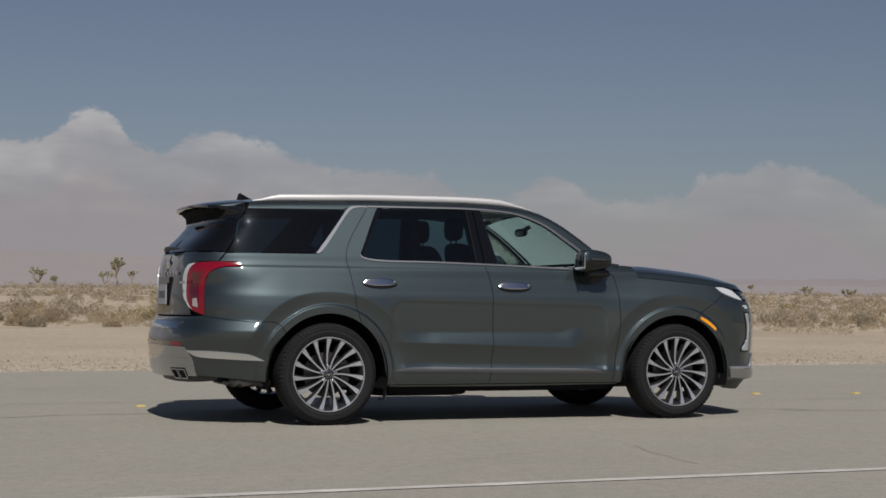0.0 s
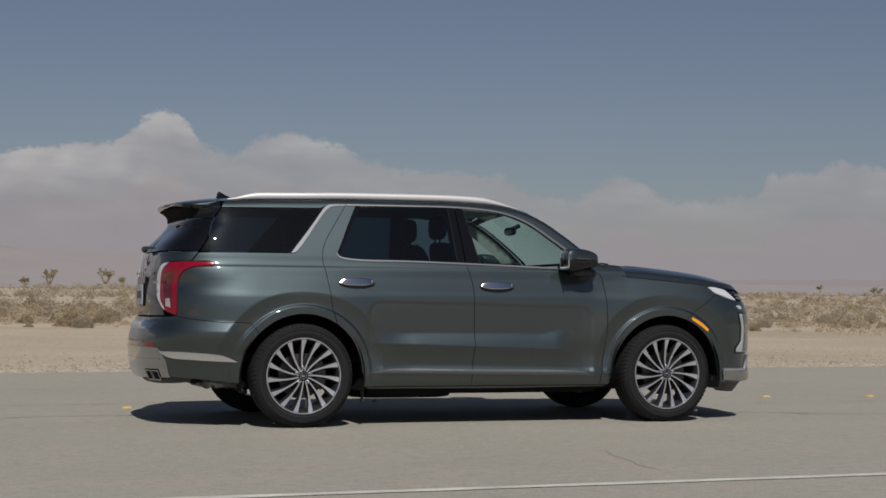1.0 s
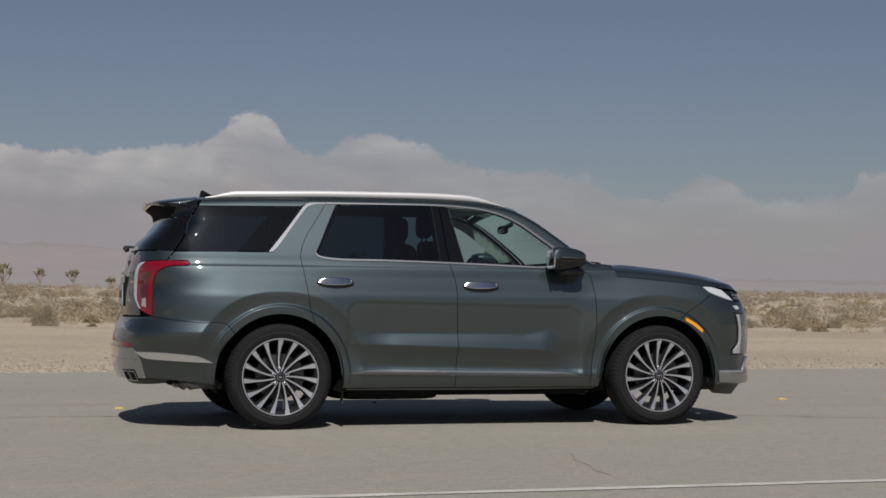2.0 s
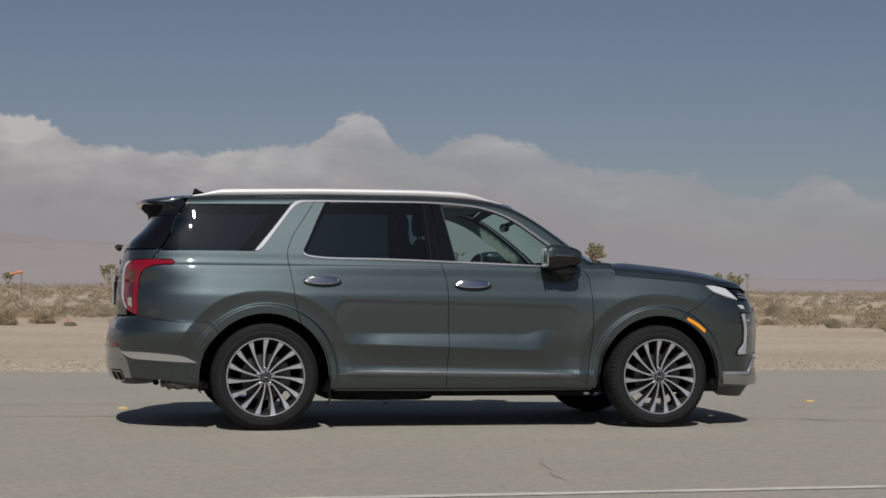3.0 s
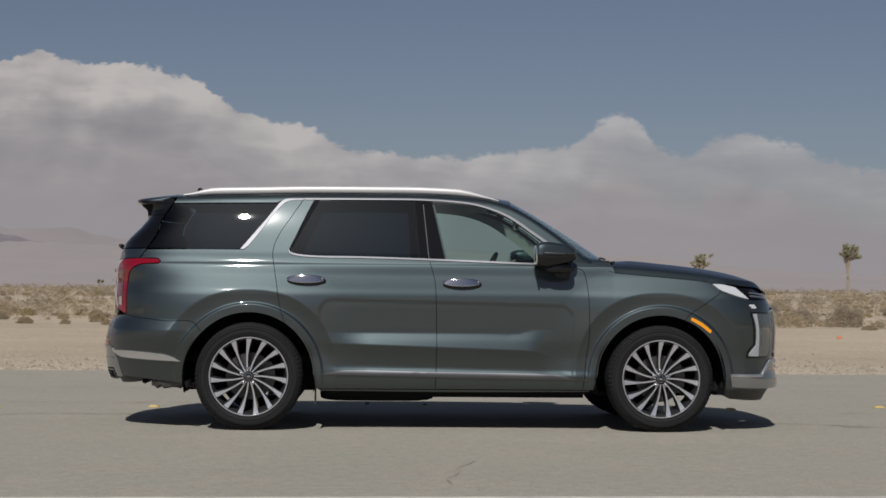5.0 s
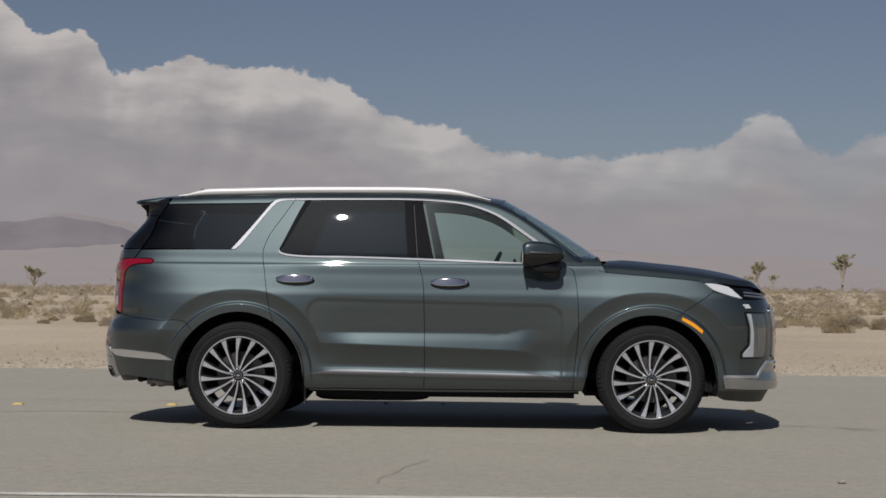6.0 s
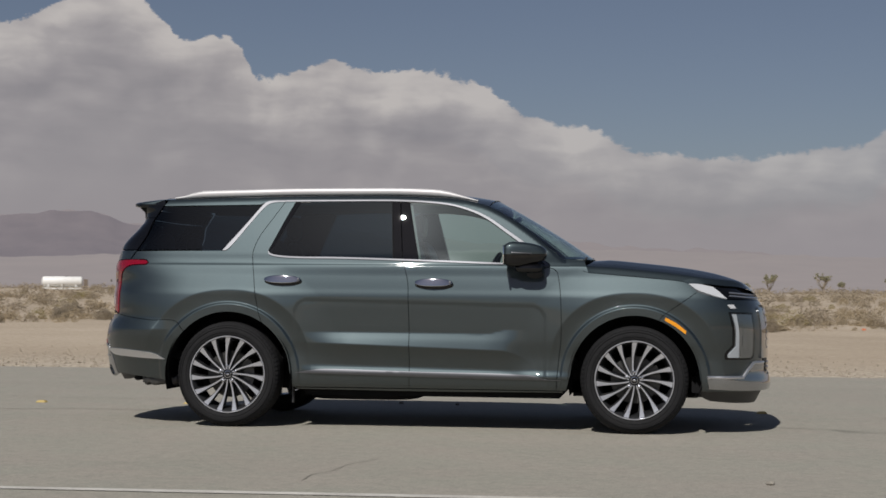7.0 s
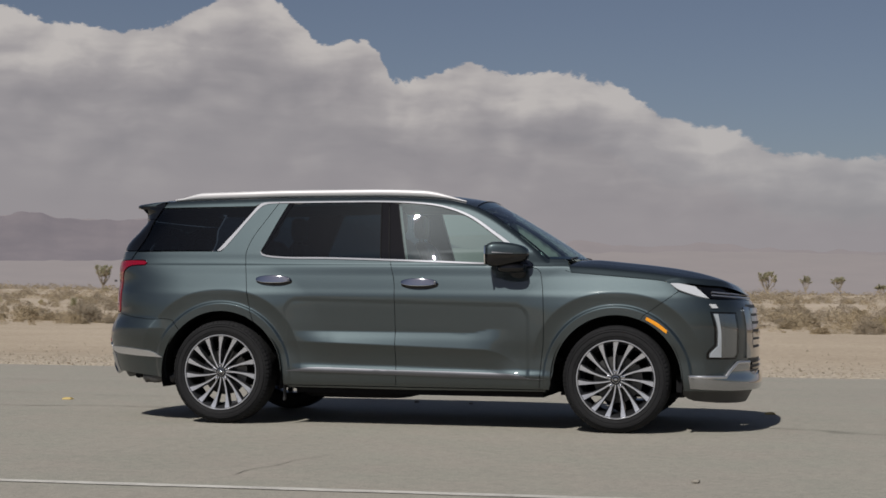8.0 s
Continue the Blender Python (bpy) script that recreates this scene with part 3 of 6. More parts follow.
AXLE, HUB_Z, ARCH_R = 1.45, .376, .447
ROOF_EDGE = spline([(-2.02, 1.645), (-1.5, 1.662), (-1, 1.672), (-.4, 1.673), (0, 1.663), (.2, 1.648), (.36, 1.612), (.5, 1.548), (.66, 1.443), (.80, 1.337), (.93, 1.232), (1.0, 1.18)])


def eased(q):
    return q if q < .7 else .7 + .45 * (1 - math.exp(-(q - .7) / .45))


def ledge(u):
    """Height of the crisp edge along the lower doors."""
    return .590 - .030 * (u + .2) - 1.55 * max(0, u - .50) ** 2


# how far the side glass draws in, from the turn of its surface in degrees along the car
GLASS_TURN = spline([(-2.6, -4.4), (-2.1, -4.0), (-1.86, -3.6), (-1.75, -3.0), (-1.45, -2.1), (-1.1, -2.0), (-.75, -1.2), (-.45, -.55), (-.37, -.35), (-.20, .5), (-.10, 1.8), (0, 3.3), (.15, 4.3), (.6, 4.7), (1.1, 4.9)])
GLASS_U = np.arange(-2.6, 1.1, .01)
GLASS_IN = np.cumsum([math.tan(radians(GLASS_TURN(q))) * .01 for q in GLASS_U])
GLASS_IN -= GLASS_IN.min()


def half_width(u, z):
    y = SIDE(z) if z < 1.254 else .880 - .350 * (z - 1.254) - .095 * (z - 1.254) ** 2
    # ledge along the doors
    w = sm(-1.02, -.55, u) * (1 - sm(.52, .77, u))
    d = z - ledge(u)
    h = .080 + .030 * sm(-1.0, .4, u) + .12 * sm(.35, .85, u)
    y += w * .0455 * (max(0, 1 - d / h) ** 1.06 if d > 0 else max(0, 1 + d / .150) ** 1.35)
    # the doors' hollow above it, with rounded corners
    qu, qz = abs(u + .07) - .80, z - .805 + .02 * u
    away = math.hypot(max(qu, 0), max(qz, 0)) + min(0, max(qu, qz)) - .11
    y -= (.0058 * sm(.0, -.030, away)) * sm(-.12, .0, d)
    # strip above the sill
    w = sm(-.98, -.75, u) * (1 - sm(.86, 1.05, u))
    d = z - (.395 - .012 * u)
    y += w * .0145 * (1 - sm(0, .05, d) if d > 0 else sm(-.035, 0, d))
    # flared wheel arches with a lip
    for ax in (-AXLE, AXLE):
        dx, dz = u - ax, z - HUB_Z
        r = (abs(dx) ** 2.3 + abs(dz) ** 2.3) ** (1 / 2.3) if dz > 0 else abs(dx)
        # an undercut below the flare's crease, which dies away towards the sill
        strong = sm(.05, .30, dz)
        if r > .605:
            bulge = max(0, 1 - (r - .605) / .23) ** 1.5
        else:
            bulge = 1 - (.30 + .66 * strong) * (1 - max(0, (r - .515) / .09) ** 1.6 if r > .515 else 1)
        y += .0185 * bulge
        y += (.012 + .007 * strong) * (1 - sm(.503, .524, math.hypot(dx, max(dz, 0))))
    # shoulder crease
    y += .0055 * (1 - sm(1.160, 1.176, z)) * sm(1.085, 1.160, z)
    # upper body draws in towards both ends, the glass by its own curve
    front = sm(-.5, 0, u)
    up, pane = sm(.70, 1.35, z), sm(1.08 + .08 * front, 1.235 + .045 * front, z)
    if u < -.45:
        lower = sm(.70, 1.25, z) * .036 * eased((-.45 - u) / 1.4) ** 2
    else:
        lower = up * .018 * min(1.2, (u + .45) / 1.3) ** 2
    y -= lower * (1 - pane) + pane * float(np.interp(u, GLASS_U, GLASS_IN))
    y -= .03 * (1 - sm(-2.5, -1.75, u)) * (1 - sm(1.05, 1.25, z))
    # the roof's side and the front pillar roll inwards
    if z > 1.2 and u < .96:
        y -= .024 * min(1.4, max(0, (z - ROOF_EDGE(u) + .040) / .040)) ** 2
    # step of the rear bumper
    aft = 1 - sm(-2.02, -1.80, u)
    y += .033 * aft * min(1, max(0, (.768 - z) / .076))
    y -= aft * .100 * (1 - sm(.32, .68, z))
    return y


def corner(f, n):
    """A quarter turn of a rounded rectangle; a higher n is squarer."""
    c, s = math.cos(f), math.sin(f)
    r = (c ** n + s ** n) ** (-1 / n)
    return c * r, s * r


def tail_start(z):
    return -1.75 + sm(1.2, 1.5, z) * (TAIL(z) + .44 + 1.75)


def nose_start(z):
    return 1.75 - sm(.95, 1.1, z) * .12


def tail_turn(z):
    return .74 - .28 * sm(1.2, 1.5, z)


def tail_mid(z):
    return tail_start(z) - tail_turn(z) * math.pi / 2


def nose_mid(z):
    return nose_start(z) + .65 * math.pi / 2


def skin(u, z):
    b, sr, sf = half_width(u, z), tail_start(z), nose_start(z)
    if u > sf:
        c, s = corner(min((u - sf) / .65, math.pi / 2), 3)
        return Vector((sf + (NOSE(z) - sf) * s, -b * c, z))
    if u < sr:
        c, s = corner(min((sr - u) / tail_turn(z), math.pi / 2), 3 + 1.1 * sm(1.0, 1.25, z))
        return Vector((sr - (sr - TAIL(z)) * s, -b * c, z))
    return Vector((u, -b, z))


def skin_normal(u, z):
    h = .005
    a = skin(u + h, z) - skin(u - h, z)
    b = skin(u, z + h) - skin(u, z - h)
    return a.cross(b).normalized()


def curve_through(pts, step):
    """Dense points on a smooth line through a few."""
    if len(pts) == 2:
        pts = [pts[0], ((pts[0][0] + pts[1][0]) / 2, (pts[0][1] + pts[1][1]) / 2), pts[1]]
    p = [np.array(q, float) for q in pts]
    p = [2 * p[0] - p[1]] + p + [2 * p[-1] - p[-2]]
    out = []
    for i in range(1, len(p) - 2):
        n = max(1, int(np.linalg.norm(p[i + 1] - p[i]) / step))
        # centripetal, so that short and long spans join without loops
        d = [max(1e-6, np.linalg.norm(p[k + 1] - p[k])) ** .5 for k in (i - 1, i, i + 1)]
        m1 = (p[i + 1] - p[i] + d[1] * ((p[i] - p[i - 1]) / d[0] - (p[i + 1] - p[i - 1]) / (d[0] + d[1])))
        m2 = (p[i + 1] - p[i] + d[1] * ((p[i + 2] - p[i + 1]) / d[2] - (p[i + 2] - p[i]) / (d[1] + d[2])))
        for k in range(n):
            t = k / n
            out.append(p[i] * (1 + 2 * t) * (1 - t) ** 2 + m1 * t * (1 - t) ** 2 + p[i + 1] * t * t * (3 - 2 * t) + m2 * t * t * (t - 1))
    return out


def arch(ax, a0, a1, r=ARCH_R):
    return [(ax + r * math.cos(radians(a0 + (a1 - a0) * i / 10)), HUB_Z + r * math.sin(radians(a0 + (a1 - a0) * i / 10))) for i in range(11)]


def inside(poly, pts):
    x, y = pts[:, 0], pts[:, 1]
    hit = np.zeros(len(pts), bool)
    a, b = poly, np.roll(poly, -1, 0)
    for (x0, y0), (x1, y1) in zip(a, b):
        if y0 != y1:
            hit ^= ((y0 > y) != (y1 > y)) & (x < (x1 - x0) * (y - y0) / (y1 - y0) + x0)
    return hit


def shrink(poly, d):
    e = np.roll(poly, -1, 0) - np.roll(poly, 1, 0)
    n = np.stack([-e[:, 1], e[:, 0]], 1)
    n /= np.linalg.norm(n, axis=1)[:, None] + 1e-9
    area = np.sum(poly[:, 0] * np.roll(poly[:, 1], -1) - np.roll(poly[:, 0], -1) * poly[:, 1])
    return poly + n * d * (1 if area > 0 else -1)


def panel(name, edges, mat, parent, out=0.0, rim=.014, step=.016, gap=.0022, label="", both=True):
    """A sheet cut out of the car's skin along a closed line of smooth edges, with folded rims; on both sides of the car."""
    loop = np.array([q for e in edges for q in curve_through(e, step)])
    keep = np.linalg.norm(loop - np.roll(loop, 1, 0), axis=1) > step * .2
    loop = shrink(loop[keep], gap)
    lo, hi = loop.min(0), loop.max(0)
    gx, gz = np.meshgrid(np.arange(lo[0], hi[0], step), np.arange(lo[1], hi[1], step * .9))
    gx[1::2] += step / 2
    g = np.stack([gx.ravel(), gz.ravel()], 1)
    g = g[inside(loop, g)]
    if len(g):
        near = np.min(np.linalg.norm(g[:, None, :] - loop[None], axis=2), axis=1)
        g = g[near > step * .55]
    n = len(loop)
    if step < .018:
        # closer rings of points round the lips of the wheel arches
        for ax in (-AXLE, AXLE):
            if lo[0] - .6 < ax < hi[0] + .6:
                rings = np.array([(ax + q * math.cos(a), HUB_Z + q * math.sin(a)) for q in np.arange(.456, .545, .0085) for a in np.arange(-.02, 3.16, .03)])
                rings = rings[inside(loop, rings)]
                if len(rings):
                    rings = rings[np.min(np.linalg.norm(rings[:, None, :] - loop[None], axis=2), axis=1) > .006]
                    d = np.hypot(g[:, 0] - ax, g[:, 1] - HUB_Z)
                    g = np.concatenate([g[~((d < .552) & (g[:, 1] > HUB_Z - .02))], rings])
                # and along the crease of the flare
                ring = []
                for q in (.588, .597, .605, .613, .623):
                    for a in np.arange(0, 3.15, .022):
                        k = q / (abs(math.cos(a)) ** 2.3 + abs(math.sin(a)) ** 2.3) ** (1 / 2.3)
                        ring.append((ax + k * math.cos(a), HUB_Z + k * math.sin(a)))
                ring = np.array(ring)
                ring = ring[inside(loop, ring)]
                if len(ring):
                    ring = ring[np.min(np.linalg.norm(ring[:, None, :] - loop[None], axis=2), axis=1) > .007]
                    e = (np.abs(g[:, 0] - ax) ** 2.3 + np.abs(g[:, 1] - HUB_Z) ** 2.3) ** (1 / 2.3)
                    g = np.concatenate([g[~((np.abs(e - .605) < .027) & (g[:, 1] > HUB_Z) & (np.hypot(g[:, 0] - ax, g[:, 1] - HUB_Z) > .552))], ring])
        # and along crisp edges of the doors and the rear bumper
        for u0, u1, line in ((-1.0, .86, ledge), (-2.9, -1.84, lambda q: .692), (-2.2, 1.0, lambda q: 1.166)):
            if lo[0] < u1 and hi[0] > u0:
                us = np.arange(max(lo[0], u0), min(hi[0], u1), .012)
                rows = np.array([(q, line(q) + dz) for q in us for dz in (-.009, -.003, .003, .009)]) if len(us) else np.zeros((0, 2))
                rows = rows[inside(loop, rows)] if len(rows) else rows
                if len(rows):
                    rows = rows[np.min(np.linalg.norm(rows[:, None, :] - loop[None], axis=2), axis=1) > .005]
                    lv = np.array([line(q) for q in g[:, 0]])
                    g = np.concatenate([g[~((np.abs(g[:, 1] - lv) < .014) & (g[:, 0] > u0) & (g[:, 0] < u1))], rows])
    pts = [Vector(p) for p in loop] + [Vector(p) for p in g]
    cv, _, cf, _, _, _ = delaunay_2d_cdt(pts, [(i, (i + 1) % n) for i in range(n)], [], 0, 1e-6)
    c2 = np.array([(v.x, v.y) for v in cv])
    mid = np.array([c2[list(f)].mean(0) for f in cf])
    tri = [f for f, ok in zip(cf, inside(loop, mid)) if ok]
    nor = [skin_normal(u, z) for u, z in c2]
    verts = [skin(u, z) + q * out for (u, z), q in zip(c2, nor)]
    faces = [tuple(f) for f in tri]
    base = len(verts)
    for i in range(n):
        verts.append(verts[i].copy())
        nor.append(None)
        verts.append(verts[i] - nor[i] * rim)
        nor.append(None)
    for i in range(n):
        j = (i + 1) % n
        faces.append((base + 2 * i, base + 2 * i + 1, base + 2 * j + 1, base + 2 * j))
        side = (verts[j] - verts[i - 1]).cross(nor[i])
        side = side.normalized() if side.length > 1e-7 else nor[i]
        nor[base + 2 * i] = nor[base + 2 * i + 1] = side
    made = []
    for sgn in (1, -1) if both else (1,):
        me = bpy.data.meshes.new(name)
        fs = faces if sgn == 1 else [tuple(reversed(f)) for f in faces]
        me.from_pydata([(v.x, v.y * sgn, v.z) for v in verts], [], fs)
        me.materials.append(mat)
        me.shade_smooth()
        me.normals_split_custom_set_from_vertices([(q.x, q.y * sgn, q.z) for q in nor])
        ob = new(name, me)
        ob.parent = parent
        if label:
            ob["label"] = label
        made.append(ob)
    return made


def tube(path, radius, seg=10, caps=True):
    """bmesh of a round bar along a path; radius one number or one for each point (or a pair for an oval)."""
    bm = bmesh.new()
    rings = []
    n = len(path)
    for i, p in enumerate(path):
        p = Vector(p)
        d = (Vector(path[min(n - 1, i + 1)]) - Vector(path[max(0, i - 1)])).normalized()
        s = d.cross(Vector((0, 0, 1)))
        s = s.normalized() if s.length > 1e-4 else Vector((1, 0, 0))
        t = s.cross(d)
        r = radius[i] if isinstance(radius, list) else radius
        ra, rb = r if isinstance(r, tuple) else (r, r)
        rings.append([bm.verts.new(p + s * ra * math.cos(k * 2 * math.pi / seg) + t * rb * math.sin(k * 2 * math.pi / seg)) for k in range(seg)])
    for a, b in zip(rings, rings[1:]):
        for k in range(seg):
            bm.faces.new((a[k], a[(k + 1) % seg], b[(k + 1) % seg], b[k]))
    if caps:
        bm.faces.new(rings[0])
        bm.faces.new(rings[-1])
    return bm


def rounded(center, size, power=4.0, seg=20, rows=12, shape=None):
    """bmesh of a rounded block (superellipsoid), optionally reshaped."""
    bm = bmesh.new()
    cx = Vector(center)

    def f(w, m):
        return math.copysign(abs(w) ** (2 / m), w)
    rings = []
    for i in range(rows + 1):
        b = -math.pi / 2 + math.pi * i / rows
        ring = []
        for k in range(seg):
            a = 2 * math.pi * k / seg
            q = Vector((f(math.cos(b), power) * f(math.cos(a), power) * size[0] / 2, f(math.cos(b), power) * f(math.sin(a), power) * size[1] / 2, f(math.sin(b), power) * size[2] / 2))
            if shape:
                q = shape(q)
            ring.append(bm.verts.new(cx + q))
        rings.append(ring)
    for a, b in zip(rings, rings[1:]):
        for k in range(seg):
            bm.faces.new((a[k], a[(k + 1) % seg], b[(k + 1) % seg], b[k]))
    bmesh.ops.remove_doubles(bm, verts=bm.verts, dist=1e-5)
    return bm


def box(center, size, bevel=.01, turn=None, segments=2):
    bm = bmesh.new()
    bmesh.ops.create_cube(bm, size=1)
    for v in bm.verts:
        v.co = Vector((v.co.x * size[0], v.co.y * size[1], v.co.z * size[2]))
    if bevel:
        bmesh.ops.bevel(bm, geom=bm.edges[:], offset=bevel, segments=segments, affect="EDGES")
    m = Matrix.Translation(center)
    if turn:
        m = m @ turn
    bm.transform(m)
    return bm


def lathe(profile, seg=64, axis_y=True, wrap=False):
    """bmesh turned round the y axis from (radius, y) pairs."""
    bm = bmesh.new()
    rings = [[bm.verts.new((r * math.cos(2 * math.pi * k / seg), y, r * math.sin(2 * math.pi * k / seg))) for k in range(seg)] for r, y in profile]
    pairs = list(zip(rings, rings[1:])) + ([(rings[-1], rings[0])] if wrap else [])
    for a, b in pairs:
        for k in range(seg):
            bm.faces.new((a[k], a[(k + 1) % seg], b[(k + 1) % seg], b[k]))
    return bm


def sheet(name, point, rows, cols, mat, parent, label="", both=False, thick=0.0):
    """A grid mesh from point(i, j), both from 0 to 1."""
    v = [point(i / (rows - 1), j / (cols - 1)) for i in range(rows) for j in range(cols)]
    ob = mesh_object(name, [tuple(q) for q in v], grid_faces(rows, cols), mat, parent=parent, label=label)
    if thick:
        so = ob.modifiers.new("thickness", "SOLIDIFY")
        so.thickness = thick
    return ob


car = tagged(new("car"), "large dark green-grey metallic SUV parked on asphalt", "car")

# lines shared by neighbouring panels
DOOR_REAR = [(-1.205, .752), (-1.236, .856), (-1.262, 1.013), (-1.279, 1.12), (-1.297, 1.232), (-1.29, 1.288), (-1.256, 1.374), (-1.177, 1.497), (-1.09, 1.628)]
DOOR_MID = [(-.192, 1.200), (-.17, 1.123), (-.151, 1.043), (-.143, .884), (-.137, .645), (-.139, .407), (-.143, .290)]
DOOR_FRONT = [(.835, 1.163), (.899, 1.134), (.922, 1.054), (.937, .893), (.938, .653), (.92, .493), (.903, .290)]
BUMPER_SEAM = [(-1.777, .681), (-1.842, .753), (-2.017, .759), (-2.194, .779), (-2.337, .801)]


def back(line):
    return list(reversed(line))


rear_door, rear_door_far = panel("rear_door", [DOOR_REAR, [(-1.09, 1.628), (-1.012, 1.628)], [(-1.012, 1.628), (-1.075, 1.50), (-1.148, 1.34), (-1.183, 1.268)],
      [(-1.183, 1.268), (-1.170, 1.243), (-1.135, 1.230), (-1.015, 1.217), (-.657, 1.212), (-.192, 1.200)], DOOR_MID,
      [(-.143, .290), (-.6, .290), (-.985, .290)], [(-.985, .290), (-1.0, .40)], arch(-AXLE, 3, 57)], PAINT, car)
front_door, front_door_far = panel("front_door", [back(DOOR_MID), [(-.192, 1.200), (.347, 1.182), (.835, 1.163)], DOOR_FRONT, [(.903, .290), (.3, .290), (-.143, .290)]], PAINT, car)
fender = panel("front_fender", [back(DOOR_FRONT), [(.835, 1.163), (.885, 1.195), (.965, 1.219)], [(.965, 1.219), (1.03, 1.217), (1.095, 1.211)], [(1.095, 1.211), (1.127, 1.122)],
      [(1.127, 1.122), (1.3, 1.108), (1.563, 1.086), (1.803, 1.062), (1.832, 1.05)], [(1.832, 1.05), (1.897, .994)], [(1.897, .994), (1.719, .88), (1.625, .81)],
      arch(AXLE, 68, 177), [(1.003, .40), (.975, .290)], [(.975, .290), (.903, .290)]], PAINT, car)
quarter = panel("rear_quarter_panel", [back(DOOR_REAR), arch(-AXLE, 57, 137), BUMPER_SEAM, [(-2.337, .801), (-2.332, 1.03), (-2.297, 1.11), (-2.225, 1.152), (-2.095, 1.161)],
      [(-2.095, 1.161), (-2.082, 1.176), (-2.10, 1.196), (-2.228, 1.199)], [(-2.228, 1.199), (-2.19, 1.262)], [(-2.19, 1.262), (-1.86, 1.265), (-1.50, 1.266)],
      [(-1.50, 1.266), (-1.469, 1.295), (-1.239, 1.591), (-1.2, 1.618), (-1.159, 1.626), (-1.09, 1.628)]], PAINT, car)
side_frame = panel("roof_side_frame", [[(-2.012, 1.598), (-1.653, 1.602), (-1.28, 1.607)], [(-1.28, 1.607), (-1.199, 1.636), (-1.066, 1.641), (-.654, 1.643), (-.268, 1.645), (-.044, 1.635), (.16, 1.609), (.362, 1.541), (.562, 1.411), (.701, 1.310), (.855, 1.172)],
      [(.855, 1.172), (.965, 1.213)], [(.965, 1.213), (.93, 1.232), (.80, 1.337), (.66, 1.443), (.5, 1.548), (.36, 1.612), (.2, 1.648), (0, 1.663), (-.4, 1.673), (-1, 1.672), (-1.5, 1.662), (-1.99, 1.646)],
      [(-1.99, 1.646), (-2.012, 1.598)]], PAINT, car, gap=.0012)
rear_bumper = panel("rear_bumper", [BUMPER_SEAM, [(-2.337, .801), (-2.45, .795), (tail_mid(.79), .79)], [(tail_mid(.79), .79), (tail_mid(.36), .36)],
      [(tail_mid(.36), .36), (-2.33, .36), (-2.234, .355), (-2.138, .345), (-1.905, .32)], [(-1.905, .32), (-1.897, .376)], arch(-AXLE, 180, 137)], PAINT, car)
front_bumper = panel("front_bumper", [[(1.897, .994), (1.719, .88), (1.625, .81)], arch(AXLE, 68, 3), [(1.896, .40), (1.91, .30)], [(1.91, .30), (2.2, .30), (nose_mid(.3), .30)],
      [(nose_mid(.3), .30), (nose_mid(.93), .93)], [(nose_mid(.93), .93), (2.3, .94), (2.106, .943), (2.05, .956), (1.995, .966), (1.897, .994)]], PAINT, car)
tailgate = panel("tailgate", [[(-2.232, 1.201), (-2.38, 1.195), (-2.475, 1.177)], [(-2.475, 1.177), (-2.526, 1.09), (-2.518, .94), (-2.487, .893), (-2.452, .85), (-2.44, .803)],
      [(-2.44, .803), (tail_mid(.80), .80)], [(tail_mid(.80), .80), (tail_mid(1.27), 1.27)], [(tail_mid(1.27), 1.27), (-2.5, 1.27), (-2.195, 1.267)], [(-2.195, 1.267), (-2.232, 1.201)]], PAINT, car)
rear_window = panel("rear_window", [[(-2.194, 1.270), (-2.097, 1.457), (-2.068, 1.512)], [(-2.068, 1.512), (tail_mid(1.512), 1.512)], [(tail_mid(1.512), 1.512), (tail_mid(1.276), 1.276)],
      [(tail_mid(1.276), 1.276), (-2.5, 1.276), (-2.194, 1.270)]], BLACK_GLOSS, car, label="dark wraparound rear glass")
# black sheet in place of the shade in the hollow under the spoiler
panel("spoiler_underside", [[(-2.172, 1.514), (-2.15, 1.60)], [(-2.15, 1.60), (tail_mid(1.60), 1.60)], [(tail_mid(1.60), 1.60), (tail_mid(1.514), 1.514)], [(tail_mid(1.514), 1.514), (-2.172, 1.514)]], LINER, car, label="black panel for the shaded hollow under the spoiler")
panel("rear_pillar_trim", [[(-2.066, 1.514), (-2.018, 1.604)], [(-2.018, 1.604), (-2.149, 1.604)], [(-2.149, 1.604), (-2.171, 1.514)], [(-2.171, 1.514), (-2.066, 1.514)]], BLACK_GLOSS, car, gap=0, label="gloss black rear pillar")
sill = panel("sill", [[(-.97, .288), (0, .288), (.955, .288)], [(.955, .288), (.95, .282), (.94, .276)], [(.94, .276), (0, .268), (-.95, .274)], [(-.95, .274), (-.97, .288)]], PAINT, car, rim=.05)
lower_sill = panel("sill_cladding", [[(-.95, .275), (.93, .272)], [(.93, .272), (.90, .215)], [(.90, .215), (-.92, .215)], [(-.92, .215), (-.95, .275)]], LINER, car, out=-.05, rim=.05)
front_lip = panel("front_lip", [[(1.91, .298), (nose_mid(.3), .298)], [(nose_mid(.3), .298), (nose_mid(.2), .19)], [(nose_mid(.2), .19), (2.2, .19), (1.99, .205)], [(1.99, .205), (1.91, .25), (1.91, .298)]], PLASTIC, car, out=-.03, rim=.05)
panel("rear_diffuser", [[(-2.20, .335), (-2.25, .343), (-2.33, .358), (tail_mid(.35), .358)], [(tail_mid(.35), .358), (tail_mid(.3), .27)], [(tail_mid(.3), .27), (-2.3, .28), (-2.20, .30)], [(-2.20, .30), (-2.20, .335)]], PLASTIC, car, out=-.05, rim=.04)

